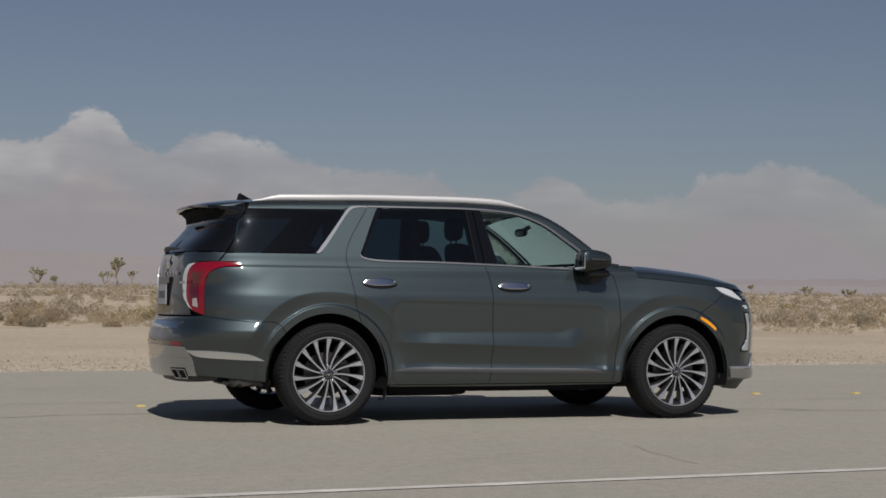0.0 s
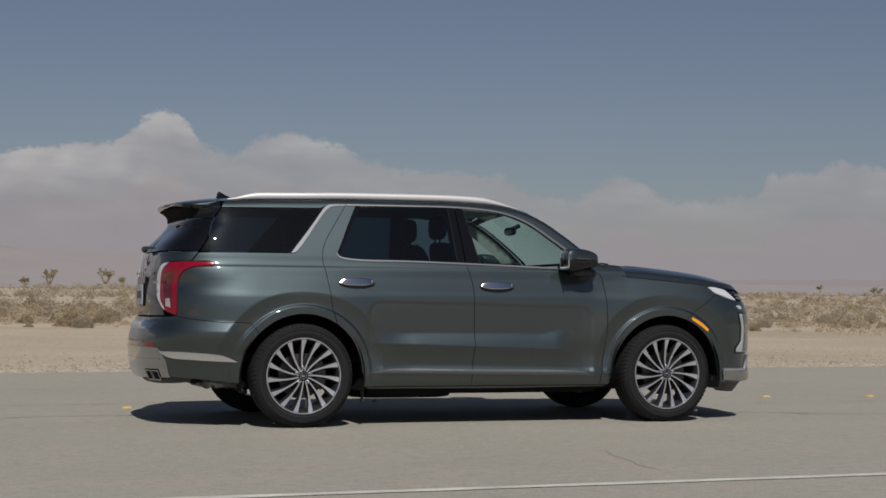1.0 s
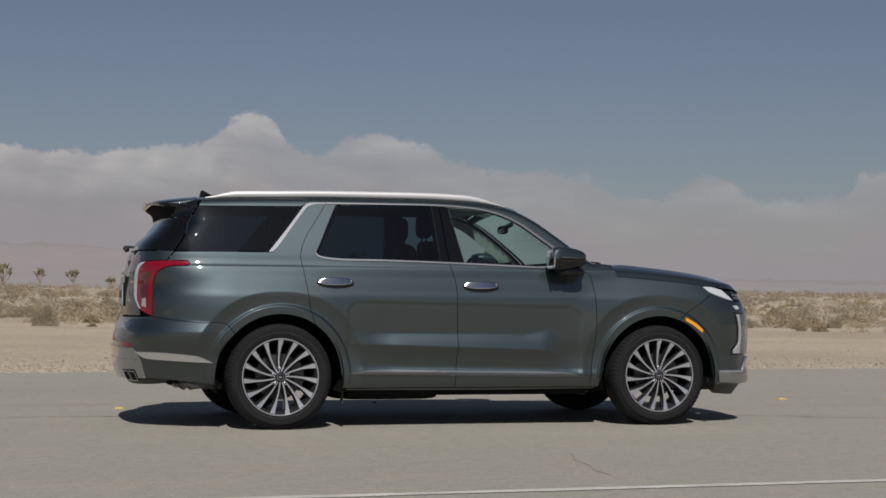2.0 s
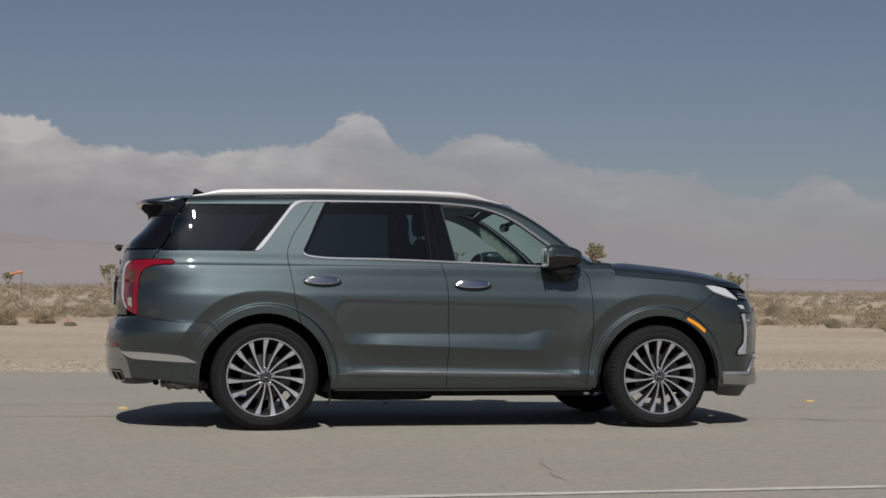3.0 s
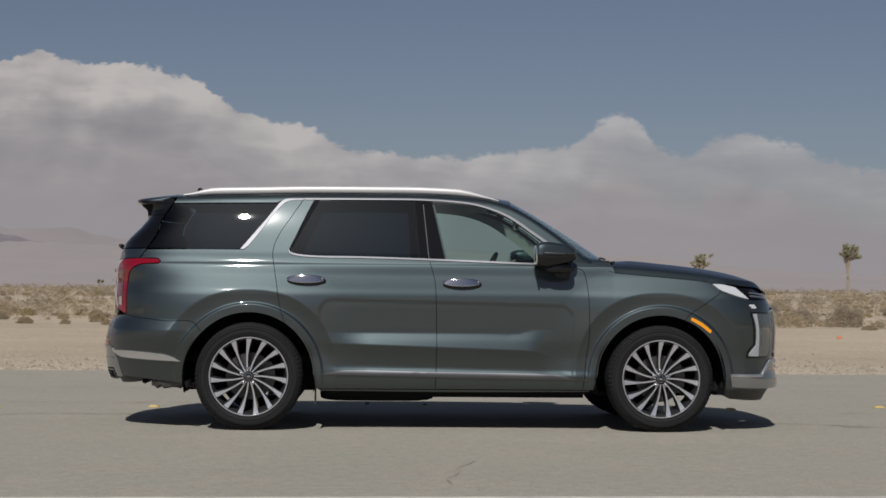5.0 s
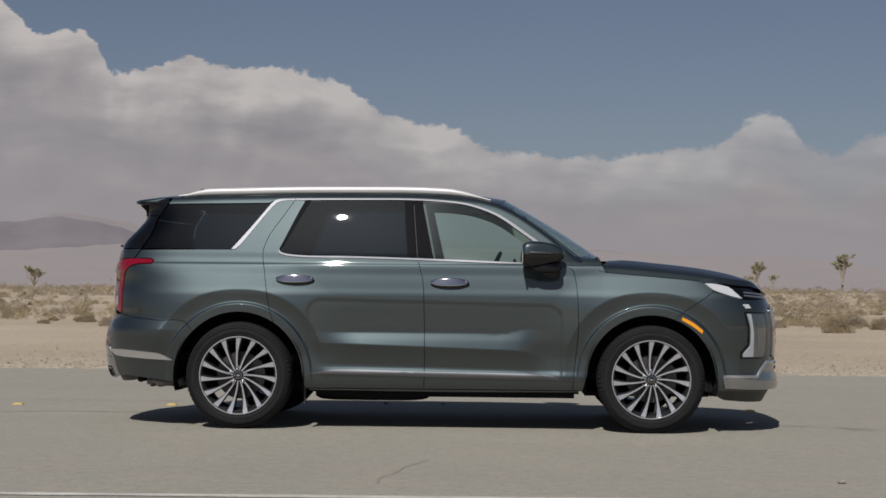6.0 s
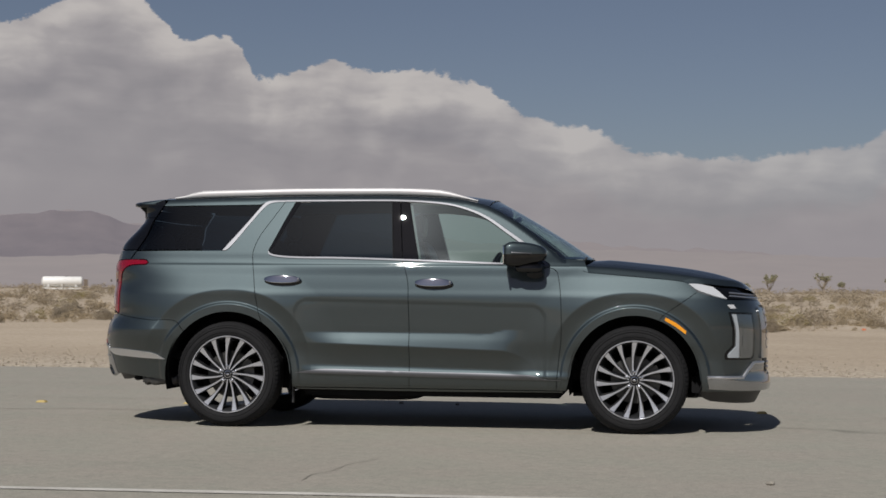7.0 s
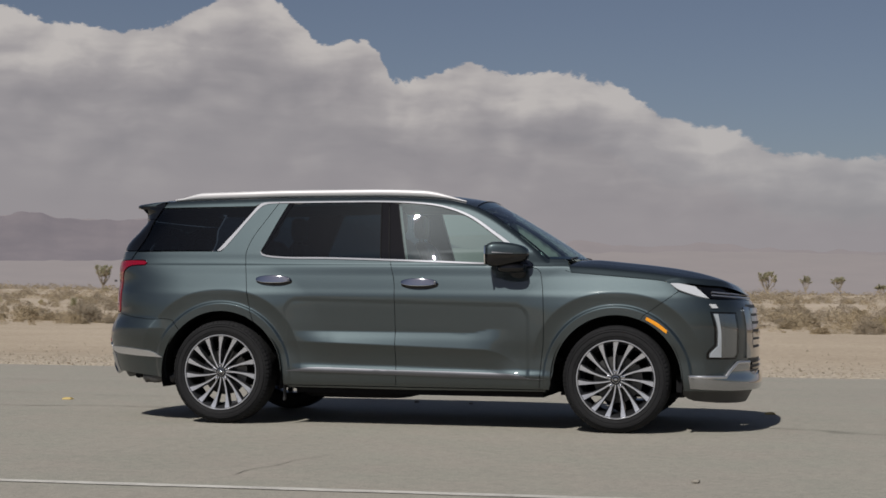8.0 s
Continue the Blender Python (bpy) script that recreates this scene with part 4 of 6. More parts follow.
# windows
quarter_glass = panel("quarter_window", [[(-2.188, 1.270), (-1.86, 1.270), (-1.526, 1.270)], [(-1.526, 1.270), (-1.258, 1.602)], [(-1.258, 1.602), (-1.653, 1.597), (-2.014, 1.594)], [(-2.014, 1.594), (-2.091, 1.457), (-2.188, 1.270)]],
      QUARTER_GLASS, car, out=-.002, rim=.004, label="dark tinted glass")
panel("door_window", [[(-1.012, 1.626), (-1.075, 1.50), (-1.148, 1.34), (-1.183, 1.266)], [(-1.183, 1.266), (-1.170, 1.243), (-1.135, 1.232), (-1.015, 1.219), (-.657, 1.214), (-.255, 1.205)], [(-.255, 1.205), (-.29, 1.632)], [(-.29, 1.632), (-.654, 1.632), (-1.012, 1.626)]],
      PRIVACY, rear_door, out=-.004, rim=.004, both=False, label="dark tinted glass")
panel("door_window", [[(-.17, 1.618), (-.08, 1.202)], [(-.08, 1.202), (.347, 1.184), (.832, 1.166)], [(.832, 1.166), (.69, 1.288), (.552, 1.392), (.352, 1.524), (.155, 1.594), (-.044, 1.620), (-.17, 1.626)]],
      GREEN_GLASS, front_door, out=-.004, rim=.004, both=False, label="clear greenish glass")
for ob, dx in ((rear_door_far, 0), (front_door_far, 1)):
    src = (rear_door if dx == 0 else front_door).children[0]
    me = src.data.copy()
    me.transform(Matrix.Diagonal((1, -1, 1, 1)))
    me.flip_normals()
    w = new("door_window", me)
    w.parent = ob
    w["label"] = src["label"]
for edges in ([[(-.297, 1.632), (-.238, 1.630)], [(-.238, 1.630), (-.196, 1.206)], [(-.196, 1.206), (-.263, 1.208)], [(-.263, 1.208), (-.297, 1.632)]],
              [[(-.236, 1.630), (-.17, 1.625)], [(-.17, 1.625), (-.078, 1.204)], [(-.078, 1.204), (-.194, 1.206)], [(-.194, 1.206), (-.236, 1.630)]]):
    panel("door_pillar_trim", edges, BLACK_GLOSS, car, out=.001, gap=.0025, label="gloss black pillar trim")
panel("pillar_edge_trim", [[(-.300, 1.63), (-.292, 1.63)], [(-.292, 1.63), (-.258, 1.21)], [(-.258, 1.21), (-.266, 1.21)], [(-.266, 1.21), (-.300, 1.63)]], LINER, car, out=.005, gap=0)
panel("window_edge_trim", [[(-1.008, 1.626), (-1.071, 1.50), (-1.144, 1.34), (-1.180, 1.266)], [(-1.180, 1.266), (-1.150, 1.30)], [(-1.150, 1.30), (-1.045, 1.50), (-.975, 1.627)], [(-.975, 1.627), (-1.008, 1.626)]], BLACK_GLOSS, car, out=-.001, gap=0)
# bright window trim
panel("quarter_window_trim", [[(-1.527, 1.268), (-1.502, 1.268)], [(-1.502, 1.268), (-1.472, 1.292), (-1.239, 1.589), (-1.2, 1.616), (-1.159, 1.624), (-1.09, 1.627)], [(-1.09, 1.627), (-1.09, 1.639)],
      [(-1.09, 1.639), (-1.195, 1.636), (-1.232, 1.625), (-1.258, 1.603)], [(-1.258, 1.603), (-1.393, 1.43), (-1.527, 1.268)]], SATIN, car, out=.004, gap=0, label="satin chrome window surround")
panel("upper_window_trim", [[(-1.086, 1.639), (-.654, 1.642), (-.268, 1.643), (-.044, 1.633), (.16, 1.607), (.362, 1.539), (.562, 1.409), (.701, 1.308), (.855, 1.168)], [(.855, 1.168), (.832, 1.165)],
      [(.832, 1.165), (.688, 1.291), (.550, 1.393), (.352, 1.525), (.155, 1.595), (-.044, 1.621), (-.268, 1.631), (-.654, 1.631), (-1.086, 1.628)], [(-1.086, 1.628), (-1.086, 1.639)]], SATIN, car, out=.005, gap=0, label="satin chrome window surround")
panel("belt_trim", [[(-1.187, 1.272), (-1.172, 1.250), (-1.135, 1.238), (-1.015, 1.226), (-.657, 1.222), (-.177, 1.210), (.347, 1.192), (.832, 1.173)], [(.832, 1.173), (.845, 1.161)],
      [(.845, 1.161), (.347, 1.180), (-.177, 1.198), (-.657, 1.210), (-1.015, 1.214), (-1.14, 1.227), (-1.178, 1.243), (-1.187, 1.272)]], SATIN, car, out=.006, gap=0, label="satin chrome belt strip")
panel("mirror_sail", [[(.70, 1.270), (.838, 1.166)], [(.838, 1.166), (.69, 1.172)], [(.69, 1.172), (.70, 1.270)]], BLACK_GLOSS, car, out=.001, gap=0)

# bright strips on the lower body
panel("sill_strip", [[(-.96, .394), (-.86, .412), (-.771, .421), (-.135, .412), (.628, .402), (.76, .392), (.828, .372), (.95, .364)], [(.95, .364), (.35, .370), (-.453, .384), (-.96, .394)]], SATIN, car, out=.003, gap=0, label="satin silver strip")
panel("bumper_strip", [[(-2.406, .546), (-2.237, .545), (-2.07, .531), (-2.0, .520), (-1.91, .476)], [(-1.91, .476), (-2.157, .490), (-2.33, .506), (-2.406, .546)]], STRIP, car, out=.007, gap=0, label="satin silver strip")
panel("rear_skid_plate", [[(-2.412, .570), (-2.347, .467), (-2.334, .358)], [(-2.334, .358), (tail_mid(.34), .34)], [(tail_mid(.34), .34), (tail_mid(.57), .57)], [(tail_mid(.57), .57), (-2.412, .570)]], SKID, car, out=.004, gap=0, label="silver skid plate")
panel("bumper_step", [[(-2.50, .752), (tail_mid(.752), .752)], [(tail_mid(.752), .752), (tail_mid(.70), .70)], [(tail_mid(.70), .70), (-2.53, .705)], [(-2.53, .705), (-2.50, .752)]], SKID, car, out=.004, gap=0, label="brushed loading edge strip")
panel("rear_reflector", [[(-2.588, .608), (-2.47, .604)], [(-2.47, .604), (-2.448, .579)], [(-2.448, .579), (-2.571, .579)], [(-2.571, .579), (-2.588, .608)]], RED_LENS, car, out=.004, gap=0)
panel("front_skid_plate", [[(1.941, .406), (2.06, .405), (2.174, .401)], [(2.174, .401), (2.215, .45), (2.264, .501)], [(2.264, .501), (2.395, .503)], [(2.395, .503), (2.40, .42), (nose_mid(.42), .42)],
      [(nose_mid(.42), .42), (nose_mid(.31), .31)], [(nose_mid(.31), .31), (2.238, .311), (1.951, .323)], [(1.951, .323), (1.941, .406)]], SKID, car, out=.012, rim=.03, gap=0, label="silver skid plate")

# lamps
tail_lamps = panel("tail_lamp", [[(-2.095, 1.164), (-2.225, 1.155), (-2.294, 1.113), (-2.329, 1.03), (-2.330, .806)], [(-2.330, .806), (-2.43, .842)], [(-2.43, .842), (-2.480, .92), (-2.484, 1.05), (-2.458, 1.14), (-2.40, 1.190)],
      [(-2.39, 1.190), (-2.24, 1.196), (-2.105, 1.193)], [(-2.105, 1.193), (-2.086, 1.178), (-2.095, 1.164)]], RED_LENS, car, out=.006, gap=0, label="red tail lamp lens")
for lamp in tail_lamps:
    sgn = 1 if lamp.data.vertices[0].co.y < 0 else -1
    for name, mat, edges, o in (
        ("white_light_strip", WHITE_LENS, [[(-2.39, 1.189), (-2.466, 1.172), (-2.520, 1.087), (-2.512, .94), (-2.482, .897), (-2.448, .858), (-2.425, .845)], [(-2.425, .845), (-2.476, .92), (-2.481, 1.05), (-2.455, 1.14), (-2.39, 1.189)]], .007),
        ("inner_lens", DARK_RED, [[(-2.425, 1.12), (-2.345, 1.12)], [(-2.345, 1.12), (-2.37, 1.04), (-2.368, .86)], [(-2.368, .86), (-2.43, .875)], [(-2.43, .875), (-2.446, 1.0), (-2.425, 1.12)]], .0075),
        ("reversing_lens", BULB_GLASS, [[(-2.42, .925), (-2.385, .93)], [(-2.385, .93), (-2.375, .862)], [(-2.375, .862), (-2.42, .873)], [(-2.42, .873), (-2.42, .925)]], .009)):
        obs = panel(name, edges, mat, lamp, out=o, rim=.006, gap=0)
        drop = obs[1] if sgn == 1 else obs[0]
        bpy.data.objects.remove(drop)

head_lamps = panel("head_lamp", [[(2.108, .842), (2.266, .838)], [(2.266, .838), (2.267, .745), (2.265, .58)], [(2.265, .58), (2.258, .553), (2.241, .537)], [(2.241, .537), (2.074, .538)], [(2.074, .538), (2.074, .560), (2.124, .621)], [(2.124, .621), (2.124, .74), (2.108, .842)]],
      LAMP_INSIDE, car, out=.003, gap=0, label="upright head lamp")
for lamp, side in zip(head_lamps, (0, 1)):
    obs = panel("lamp_bezel", [[(2.092, .856), (2.282, .852)], [(2.282, .852), (2.284, .72), (2.282, .565)], [(2.282, .565), (2.27, .535), (2.248, .522)], [(2.248, .522), (2.060, .524)], [(2.060, .524), (2.060, .568), (2.108, .626)], [(2.108, .626), (2.108, .74), (2.092, .856)]], BLACK_GLOSS, lamp, out=.0015, rim=.004, gap=0, step=.02)
    bpy.data.objects.remove(obs[1 - side])
for lamp in head_lamps:
    sgn = 1 if lamp.data.vertices[0].co.y < 0 else -1
    for name, mat, edges, o in (
        ("light_strip", RUNNING, [[(2.115, .840), (2.140, .840)], [(2.140, .840), (2.150, .70), (2.150, .60), (2.150, .540)], [(2.150, .540), (2.076, .541)], [(2.076, .541), (2.080, .560), (2.132, .618)], [(2.132, .618), (2.132, .74), (2.115, .840)]], .010),
        ("lamp_unit", SKID, [[(2.180, .80), (2.205, .80)], [(2.205, .80), (2.205, .72)], [(2.205, .72), (2.180, .72)], [(2.180, .72), (2.180, .80)]], .006),
        ("lamp_unit", SKID, [[(2.180, .69), (2.205, .69)], [(2.205, .69), (2.205, .61)], [(2.205, .61), (2.180, .61)], [(2.180, .61), (2.180, .69)]], .006),
        ("lens_cover", CLEAR_LENS, [[(2.105, .845), (2.270, .842)], [(2.270, .842), (2.271, .70), (2.268, .56)], [(2.268, .56), (2.245, .532)], [(2.245, .532), (2.07, .534)], [(2.07, .534), (2.07, .562), (2.12, .621)], [(2.12, .621), (2.12, .74), (2.105, .845)]], .014)):
        obs = panel(name, edges, mat, lamp, out=o, rim=.01, gap=0, step=.02)
        bpy.data.objects.remove(obs[1] if sgn == 1 else obs[0])
panel("upper_running_lamp", [[(1.835, 1.050), (1.90, 1.049), (2.01, 1.028)], [(2.01, 1.028), (2.06, .99), (2.106, .947)], [(2.106, .947), (2.05, .958), (1.96, .985)], [(1.96, .985), (1.89, 1.01), (1.835, 1.050)]], RUNNING, car, out=.002, gap=0, label="white daytime running lamp")
panel("corner_lamp", [[(2.095, .906), (2.134, .906)], [(2.134, .906), (2.147, .879)], [(2.147, .879), (2.105, .878)], [(2.105, .878), (2.095, .906)]], WHITE_LENS, car, out=.010, gap=0, label="small silver lamp cover")
panel("side_marker", [[(1.664, .814), (1.74, .774), (1.806, .722)], [(1.806, .722), (1.800, .700)], [(1.800, .700), (1.735, .748), (1.655, .795)], [(1.655, .795), (1.664, .814)]], AMBER, car, out=.004, gap=0, label="amber side marker lamp")
panel("grille_cap", [[(2.015, 1.028), (2.108, .95)], [(2.108, .95), (2.3, .944), (nose_mid(.934), .934)], [(nose_mid(.934), .934), (nose_mid(1.0), 1.0)], [(nose_mid(1.0), 1.0), (2.2, 1.02), (2.015, 1.028)]], BLACK_GLOSS, car, out=-.004, gap=0)
for dz in (.018, .040):
    panel("grille_cap_strip", [[(2.13, .955 + dz), (2.3, .945 + dz), (nose_mid(.94), .935 + dz)], [(nose_mid(.94), .935 + dz), (nose_mid(.94), .930 + dz)], [(nose_mid(.94), .930 + dz), (2.3, .938 + dz), (2.13, .948 + dz)], [(2.13, .948 + dz), (2.13, .955 + dz)]], STRIP, car, out=.001, gap=0)
for sgn in (1, -1):
    # bright tube added as the highlight along the skid plate's upper edge
    part("skid_edge", tube([(q.x, q.y * sgn, q.z) for q in (skin(u, z) + skin_normal(u, z) * .010 for u, z in [(1.945 + .229 * k / 8, .402 - .003 * k / 8) for k in range(9)] + [(2.19, .42), (2.215, .45), (2.24, .476), (2.264, .499)] + [(2.264 + .12 * k / 5, .501) for k in range(1, 6)])], .011, 8), STRIP, car)

# grille: dark backing, upright surround, stacked bright bars
grille = panel("grille", [[(2.420, .905), (nose_mid(.905), .905)], [(nose_mid(.905), .905), (nose_mid(.43), .43)], [(nose_mid(.43), .43), (2.40, .43)], [(2.40, .43), (2.395, .67), (2.420, .905)]], PLASTIC, car, out=.004, gap=0, both=False, label="dark grille with bright bars")[0]
g2 = grille.data.copy()
g2.transform(Matrix.Diagonal((1, -1, 1, 1)))
g2.flip_normals()
grille_far = new("grille", g2)
grille_far.parent = car
for z in (.858, .803, .748, .692, .638):
    for obs in (panel("grille_bar", [[(2.435, z + .019), (nose_mid(z), z + .019)], [(nose_mid(z), z + .019), (nose_mid(z), z - .018)], [(nose_mid(z), z - .018), (2.435, z - .018)], [(2.435, z - .018), (2.435, z + .019)]], SKID, grille, out=.014, rim=.02, gap=0, step=.03),):
        obs[1].parent = grille_far
for sgn, holder in ((0, grille), (1, grille_far)):
    obs = panel("grille_surround", [[(2.352, .885), (2.436, .885)], [(2.436, .885), (2.436, .60)], [(2.436, .60), (nose_mid(.6), .60)], [(nose_mid(.6), .60), (nose_mid(.53), .53)], [(nose_mid(.53), .53), (2.352, .53)], [(2.352, .53), (2.352, .885)]], SKID, holder, out=.012, rim=.02, gap=0, step=.03, label="bright chrome surround")
    bpy.data.objects.remove(obs[1 - sgn])
for z in (.49, .455):
    for obs in (panel("grille_bar", [[(2.42, z + .008), (nose_mid(z), z + .008)], [(nose_mid(z), z + .008), (nose_mid(z), z - .008)], [(nose_mid(z), z - .008), (2.42, z - .008)], [(2.42, z - .008), (2.42, z + .008)]], BLACK_GLOSS, grille, out=.016, rim=.02, gap=0, step=.03),):
        obs[1].parent = grille_far

# black inner shell added behind the shut lines, to keep them dark and stop light leaking
panel("inner_shell", [[(-1.88, .60), (-2.3, .62), (tail_mid(.62), .62)], [(tail_mid(.62), .62), (tail_mid(1.1), 1.1)], [(tail_mid(1.1), 1.1), (-2.0, 1.15), (-1.0, 1.17), (.8, 1.12)], [(.8, 1.12), (1.3, 1.06), (1.8, 1.0), (nose_mid(.9), .9)], [(nose_mid(.9), .9), (nose_mid(.4), .4)],
      [(nose_mid(.4), .4), (2.1, .4), (1.93, .40)], arch(AXLE, 0, 180, .47), [(.98, .376), (.95, .27)], [(.95, .27), (-.95, .27)], [(-.95, .27), (-.98, .376)], arch(-AXLE, 0, 180, .47)[0:10], [(-1.90, .5), (-1.88, .60)]],
      LINER, car, out=-.022, rim=.001, step=.06, gap=0)
panel("window_frame_shell", [[(-1.985, 1.60), (-1.28, 1.605), (-.3, 1.635), (-.044, 1.622), (.155, 1.596), (.352, 1.527), (.552, 1.395), (.69, 1.29), (.832, 1.167)], [(.832, 1.167), (.93, 1.20)],
      [(.93, 1.20), (.80, 1.325), (.66, 1.43), (.5, 1.535), (.36, 1.60), (.2, 1.636), (0, 1.653), (-.4, 1.663), (-1, 1.662), (-1.5, 1.652), (-1.985, 1.64)], [(-1.985, 1.64), (-1.985, 1.60)]], LINING, car, out=-.022, rim=.001, step=.04, gap=0)
panel("pillar_lining", [[(-.31, 1.64), (-.155, 1.63)], [(-.155, 1.63), (-.06, 1.19)], [(-.06, 1.19), (-.27, 1.19)], [(-.27, 1.19), (-.31, 1.64)]], LEATHER, car, out=-.03, rim=.03, step=.04, gap=0)
panel("pillar_lining", [[(-1.56, 1.26), (-1.27, 1.62)], [(-1.27, 1.62), (-1.0, 1.63)], [(-1.0, 1.63), (-1.17, 1.25)], [(-1.17, 1.25), (-1.56, 1.26)]], LEATHER, car, out=-.025, rim=.03, step=.04, gap=0)

# roof and rear spoiler
ROOF_MID = spline([(-2.4, 1.652), (-2.05, 1.685), (-1.5, 1.708), (-1, 1.722), (-.3, 1.725), (.1, 1.710), (.42, 1.668)])


def roof_point(i, j):
    x = -2.02 + 2.42 * i
    v = 2 * j - 1
    ze = ROOF_EDGE(x)
    return (x + .02 * (1 - v * v), v * half_width(x, ze), ROOF_MID(x) - (ROOF_MID(x) - ze) * abs(v) ** 2.6)


roof = sheet("roof", roof_point, 60, 41, PAINT, car)


def spoiler_section(v):
    """Outline of the spoiler, from the roof seam over the trailing edge and back under it."""
    k = abs(v) ** 2.6
    w = half_width(-1.98, 1.645) - .001
    back_x = -2.02 - .300 * max(0, 1 - abs(v) ** 4.5) ** (1 / 4.5)
    reach = back_x + 2.02
    z0 = ROOF_MID(-2.02) - (ROOF_MID(-2.02) - 1.645) * k
    zt = 1.645 - .024 * k
    pts = [(0, z0), (.3, z0 + (zt - z0) * .22), (.65, z0 + (zt - z0) * .6), (.93, zt), (1.0, zt - .008), (1.0, zt - .026), (.93, zt - .034), (.72, zt - .040 + .004 * k), (.50, zt - .055 + .018 * k), (.25, zt - .075 + .036 * k), (0, zt - .06 + .020 * k)]
    return [(-2.02 + reach * q, v * w, z) for q, z in pts]


bm = bmesh.new()
SPOILER_HALF = half_width(-1.98, 1.645)
rings = [[bm.verts.new(q) for q in spoiler_section(.9995 * math.sin(math.pi * (j / 56 - .5)))] for j in range(57)]
for a, b in zip(rings, rings[1:]):
    for k in range(len(a)):
        f = bm.faces.new((a[k], a[(k + 1) % len(a)], b[(k + 1) % len(a)], b[k]))
        outer = abs(a[0].co.y) > .86 * SPOILER_HALF
        # faces underneath are coloured black too, for the same shade
        f.material_index = 2 if outer and 4 <= k <= 9 else 1 if 6 <= k <= 9 else 0
for ring in (rings[0], rings[-1]):
    bm.faces.new(ring).material_index = 2
spoiler = part("rear_spoiler", bm, (PAINT, LINER, BLACK_GLOSS), car)
part("brake_light", box((-2.335, 0, 1.626), (.012, .30, .014), .003), DARK_RED, spoiler)

# windscreen, cowl, bonnet
def screen_point(i, j):
    v = 2 * j - 1
    xe = .40 + .545 * i
    ze = ROOF_EDGE(xe) - .002
    xc, zc = .42 + .72 * i, 1.668 - .436 * i + .06 * i * (1 - i)
    k = abs(v) ** 2.2
    return (xc - (xc - xe) * k, v * (half_width(xe, ze) - .004), zc - (zc - ze) * k)


windscreen = sheet("windscreen", screen_point, 30, 31, SCREEN_GLASS, car, "large raked windscreen glass")
sheet("windscreen_band", lambda i, j: Vector(screen_point(.10 * i, j)) + Vector((-.003, 0, -.004)), 6, 31, BLACK_GLOSS, windscreen)
sheet("windscreen_band", lambda i, j: Vector(screen_point(.955 + .045 * i, j)) + Vector((-.003, 0, -.004)), 6, 31, BLACK_GLOSS, windscreen)
for s in (0, 1):
    sheet("windscreen_band", lambda i, j, s=s: Vector(screen_point(i, (.02 * j) if s == 0 else 1 - .02 * j)) + Vector((.002, 0, .003)), 30, 4, BLACK_GLOSS, windscreen)

BONNET = spline([(1.0, 1.224), (1.08, 1.222), (1.28, 1.216), (1.5, 1.197), (1.71, 1.175), (1.93, 1.143), (2.148, 1.091), (2.28, 1.032), (2.36, .985)])
BONNET_EDGE = spline([(1.0, 1.17), (1.127, 1.124), (1.3, 1.110), (1.563, 1.088), (1.803, 1.064), (1.9, 1.045), (2.1, .98), (2.3, .95)])
BONNET_FRONT = spline([(0, 2.345), (.35, 2.333), (.68, 2.262), (.85, 2.115), (.95, 1.95), (1.0, 1.832)])


def bonnet_point(i, j):
    v = 2 * j - 1
    a = abs(v)
    x0 = 1.19 - .105 * a ** 4
    x = x0 + (BONNET_FRONT(a) - x0) * i
    w = half_width(min(x, 1.80), 1.085) - .010
    zt, ze = BONNET(x), min(BONNET_EDGE(x), BONNET(x))
    edge = max(0, (a - .60) / .40)
    z = zt - (zt - ze) * (.12 * a ** 2 + .60 * edge ** 2.2 + .28 * sm(.945, 1.025, a) / sm(.945, 1.025, 1))
    z += .007 * sm(.58, .66, a) * (1 - sm(.66, .80, a)) * sm(0, .1, i) * (1 - sm(.75, 1, i))
    z -= .028 * sm(.93, 1, i)
    return (x, v * w, z)


bonnet = sheet("bonnet", lambda i, j: bonnet_point(i, .5 + .5 * math.copysign(1 - (1 - abs(2 * j - 1)) ** 1.7, j - .5)), 60, 81, PAINT, car)
sheet("bonnet_underside", lambda i, j: Vector(bonnet_point(.02 + .955 * i, .02 + .96 * j)) - Vector((0, 0, .03)), 20, 31, LINER, bonnet)
sheet("cowl", lambda i, j: Vector((1.0 + .19 * i - .15 * abs(2 * j - 1) ** 2.5, (2 * j - 1) * .84, 1.214 - .012 * abs(2 * j - 1) ** 2)), 5, 21, PLASTIC, car)
for y0, a in ((-.15, .62), (-.62, .55)):
    part("wiper_arm", tube([(1.13 - .06 * abs(y0), y0 + a * k / 8, 1.232 + .012 * math.sin(k * .4) - .012 * abs(y0 + a * k / 8)) for k in range(9)], .007, 6), PLASTIC, car)

# roof rails
for sgn in (-1, 1):
    path, rad = [], []
    for k in range(33):
        s = k / 32
        x = -1.955 + 2.27 * s
        lift = sm(0, .10, s) * (1 - sm(.86, 1, s))
        y = sgn * (.635 - .04 * (1 - sm(0, .3, s)) - .012 * sm(.6, 1, s))
        zr = roof_point((x + 2.02) / 2.42, .5 + .5 * abs(y) / half_width(x, ROOF_EDGE(x)))[2]
        path.append((x, y, zr + .004 + .022 * lift))
        rad.append((.014 + .008 * lift, .006 + .020 * lift))
    part("roof_rail", tube(path, rad, 14), RAIL, car, "satin silver roof rail")
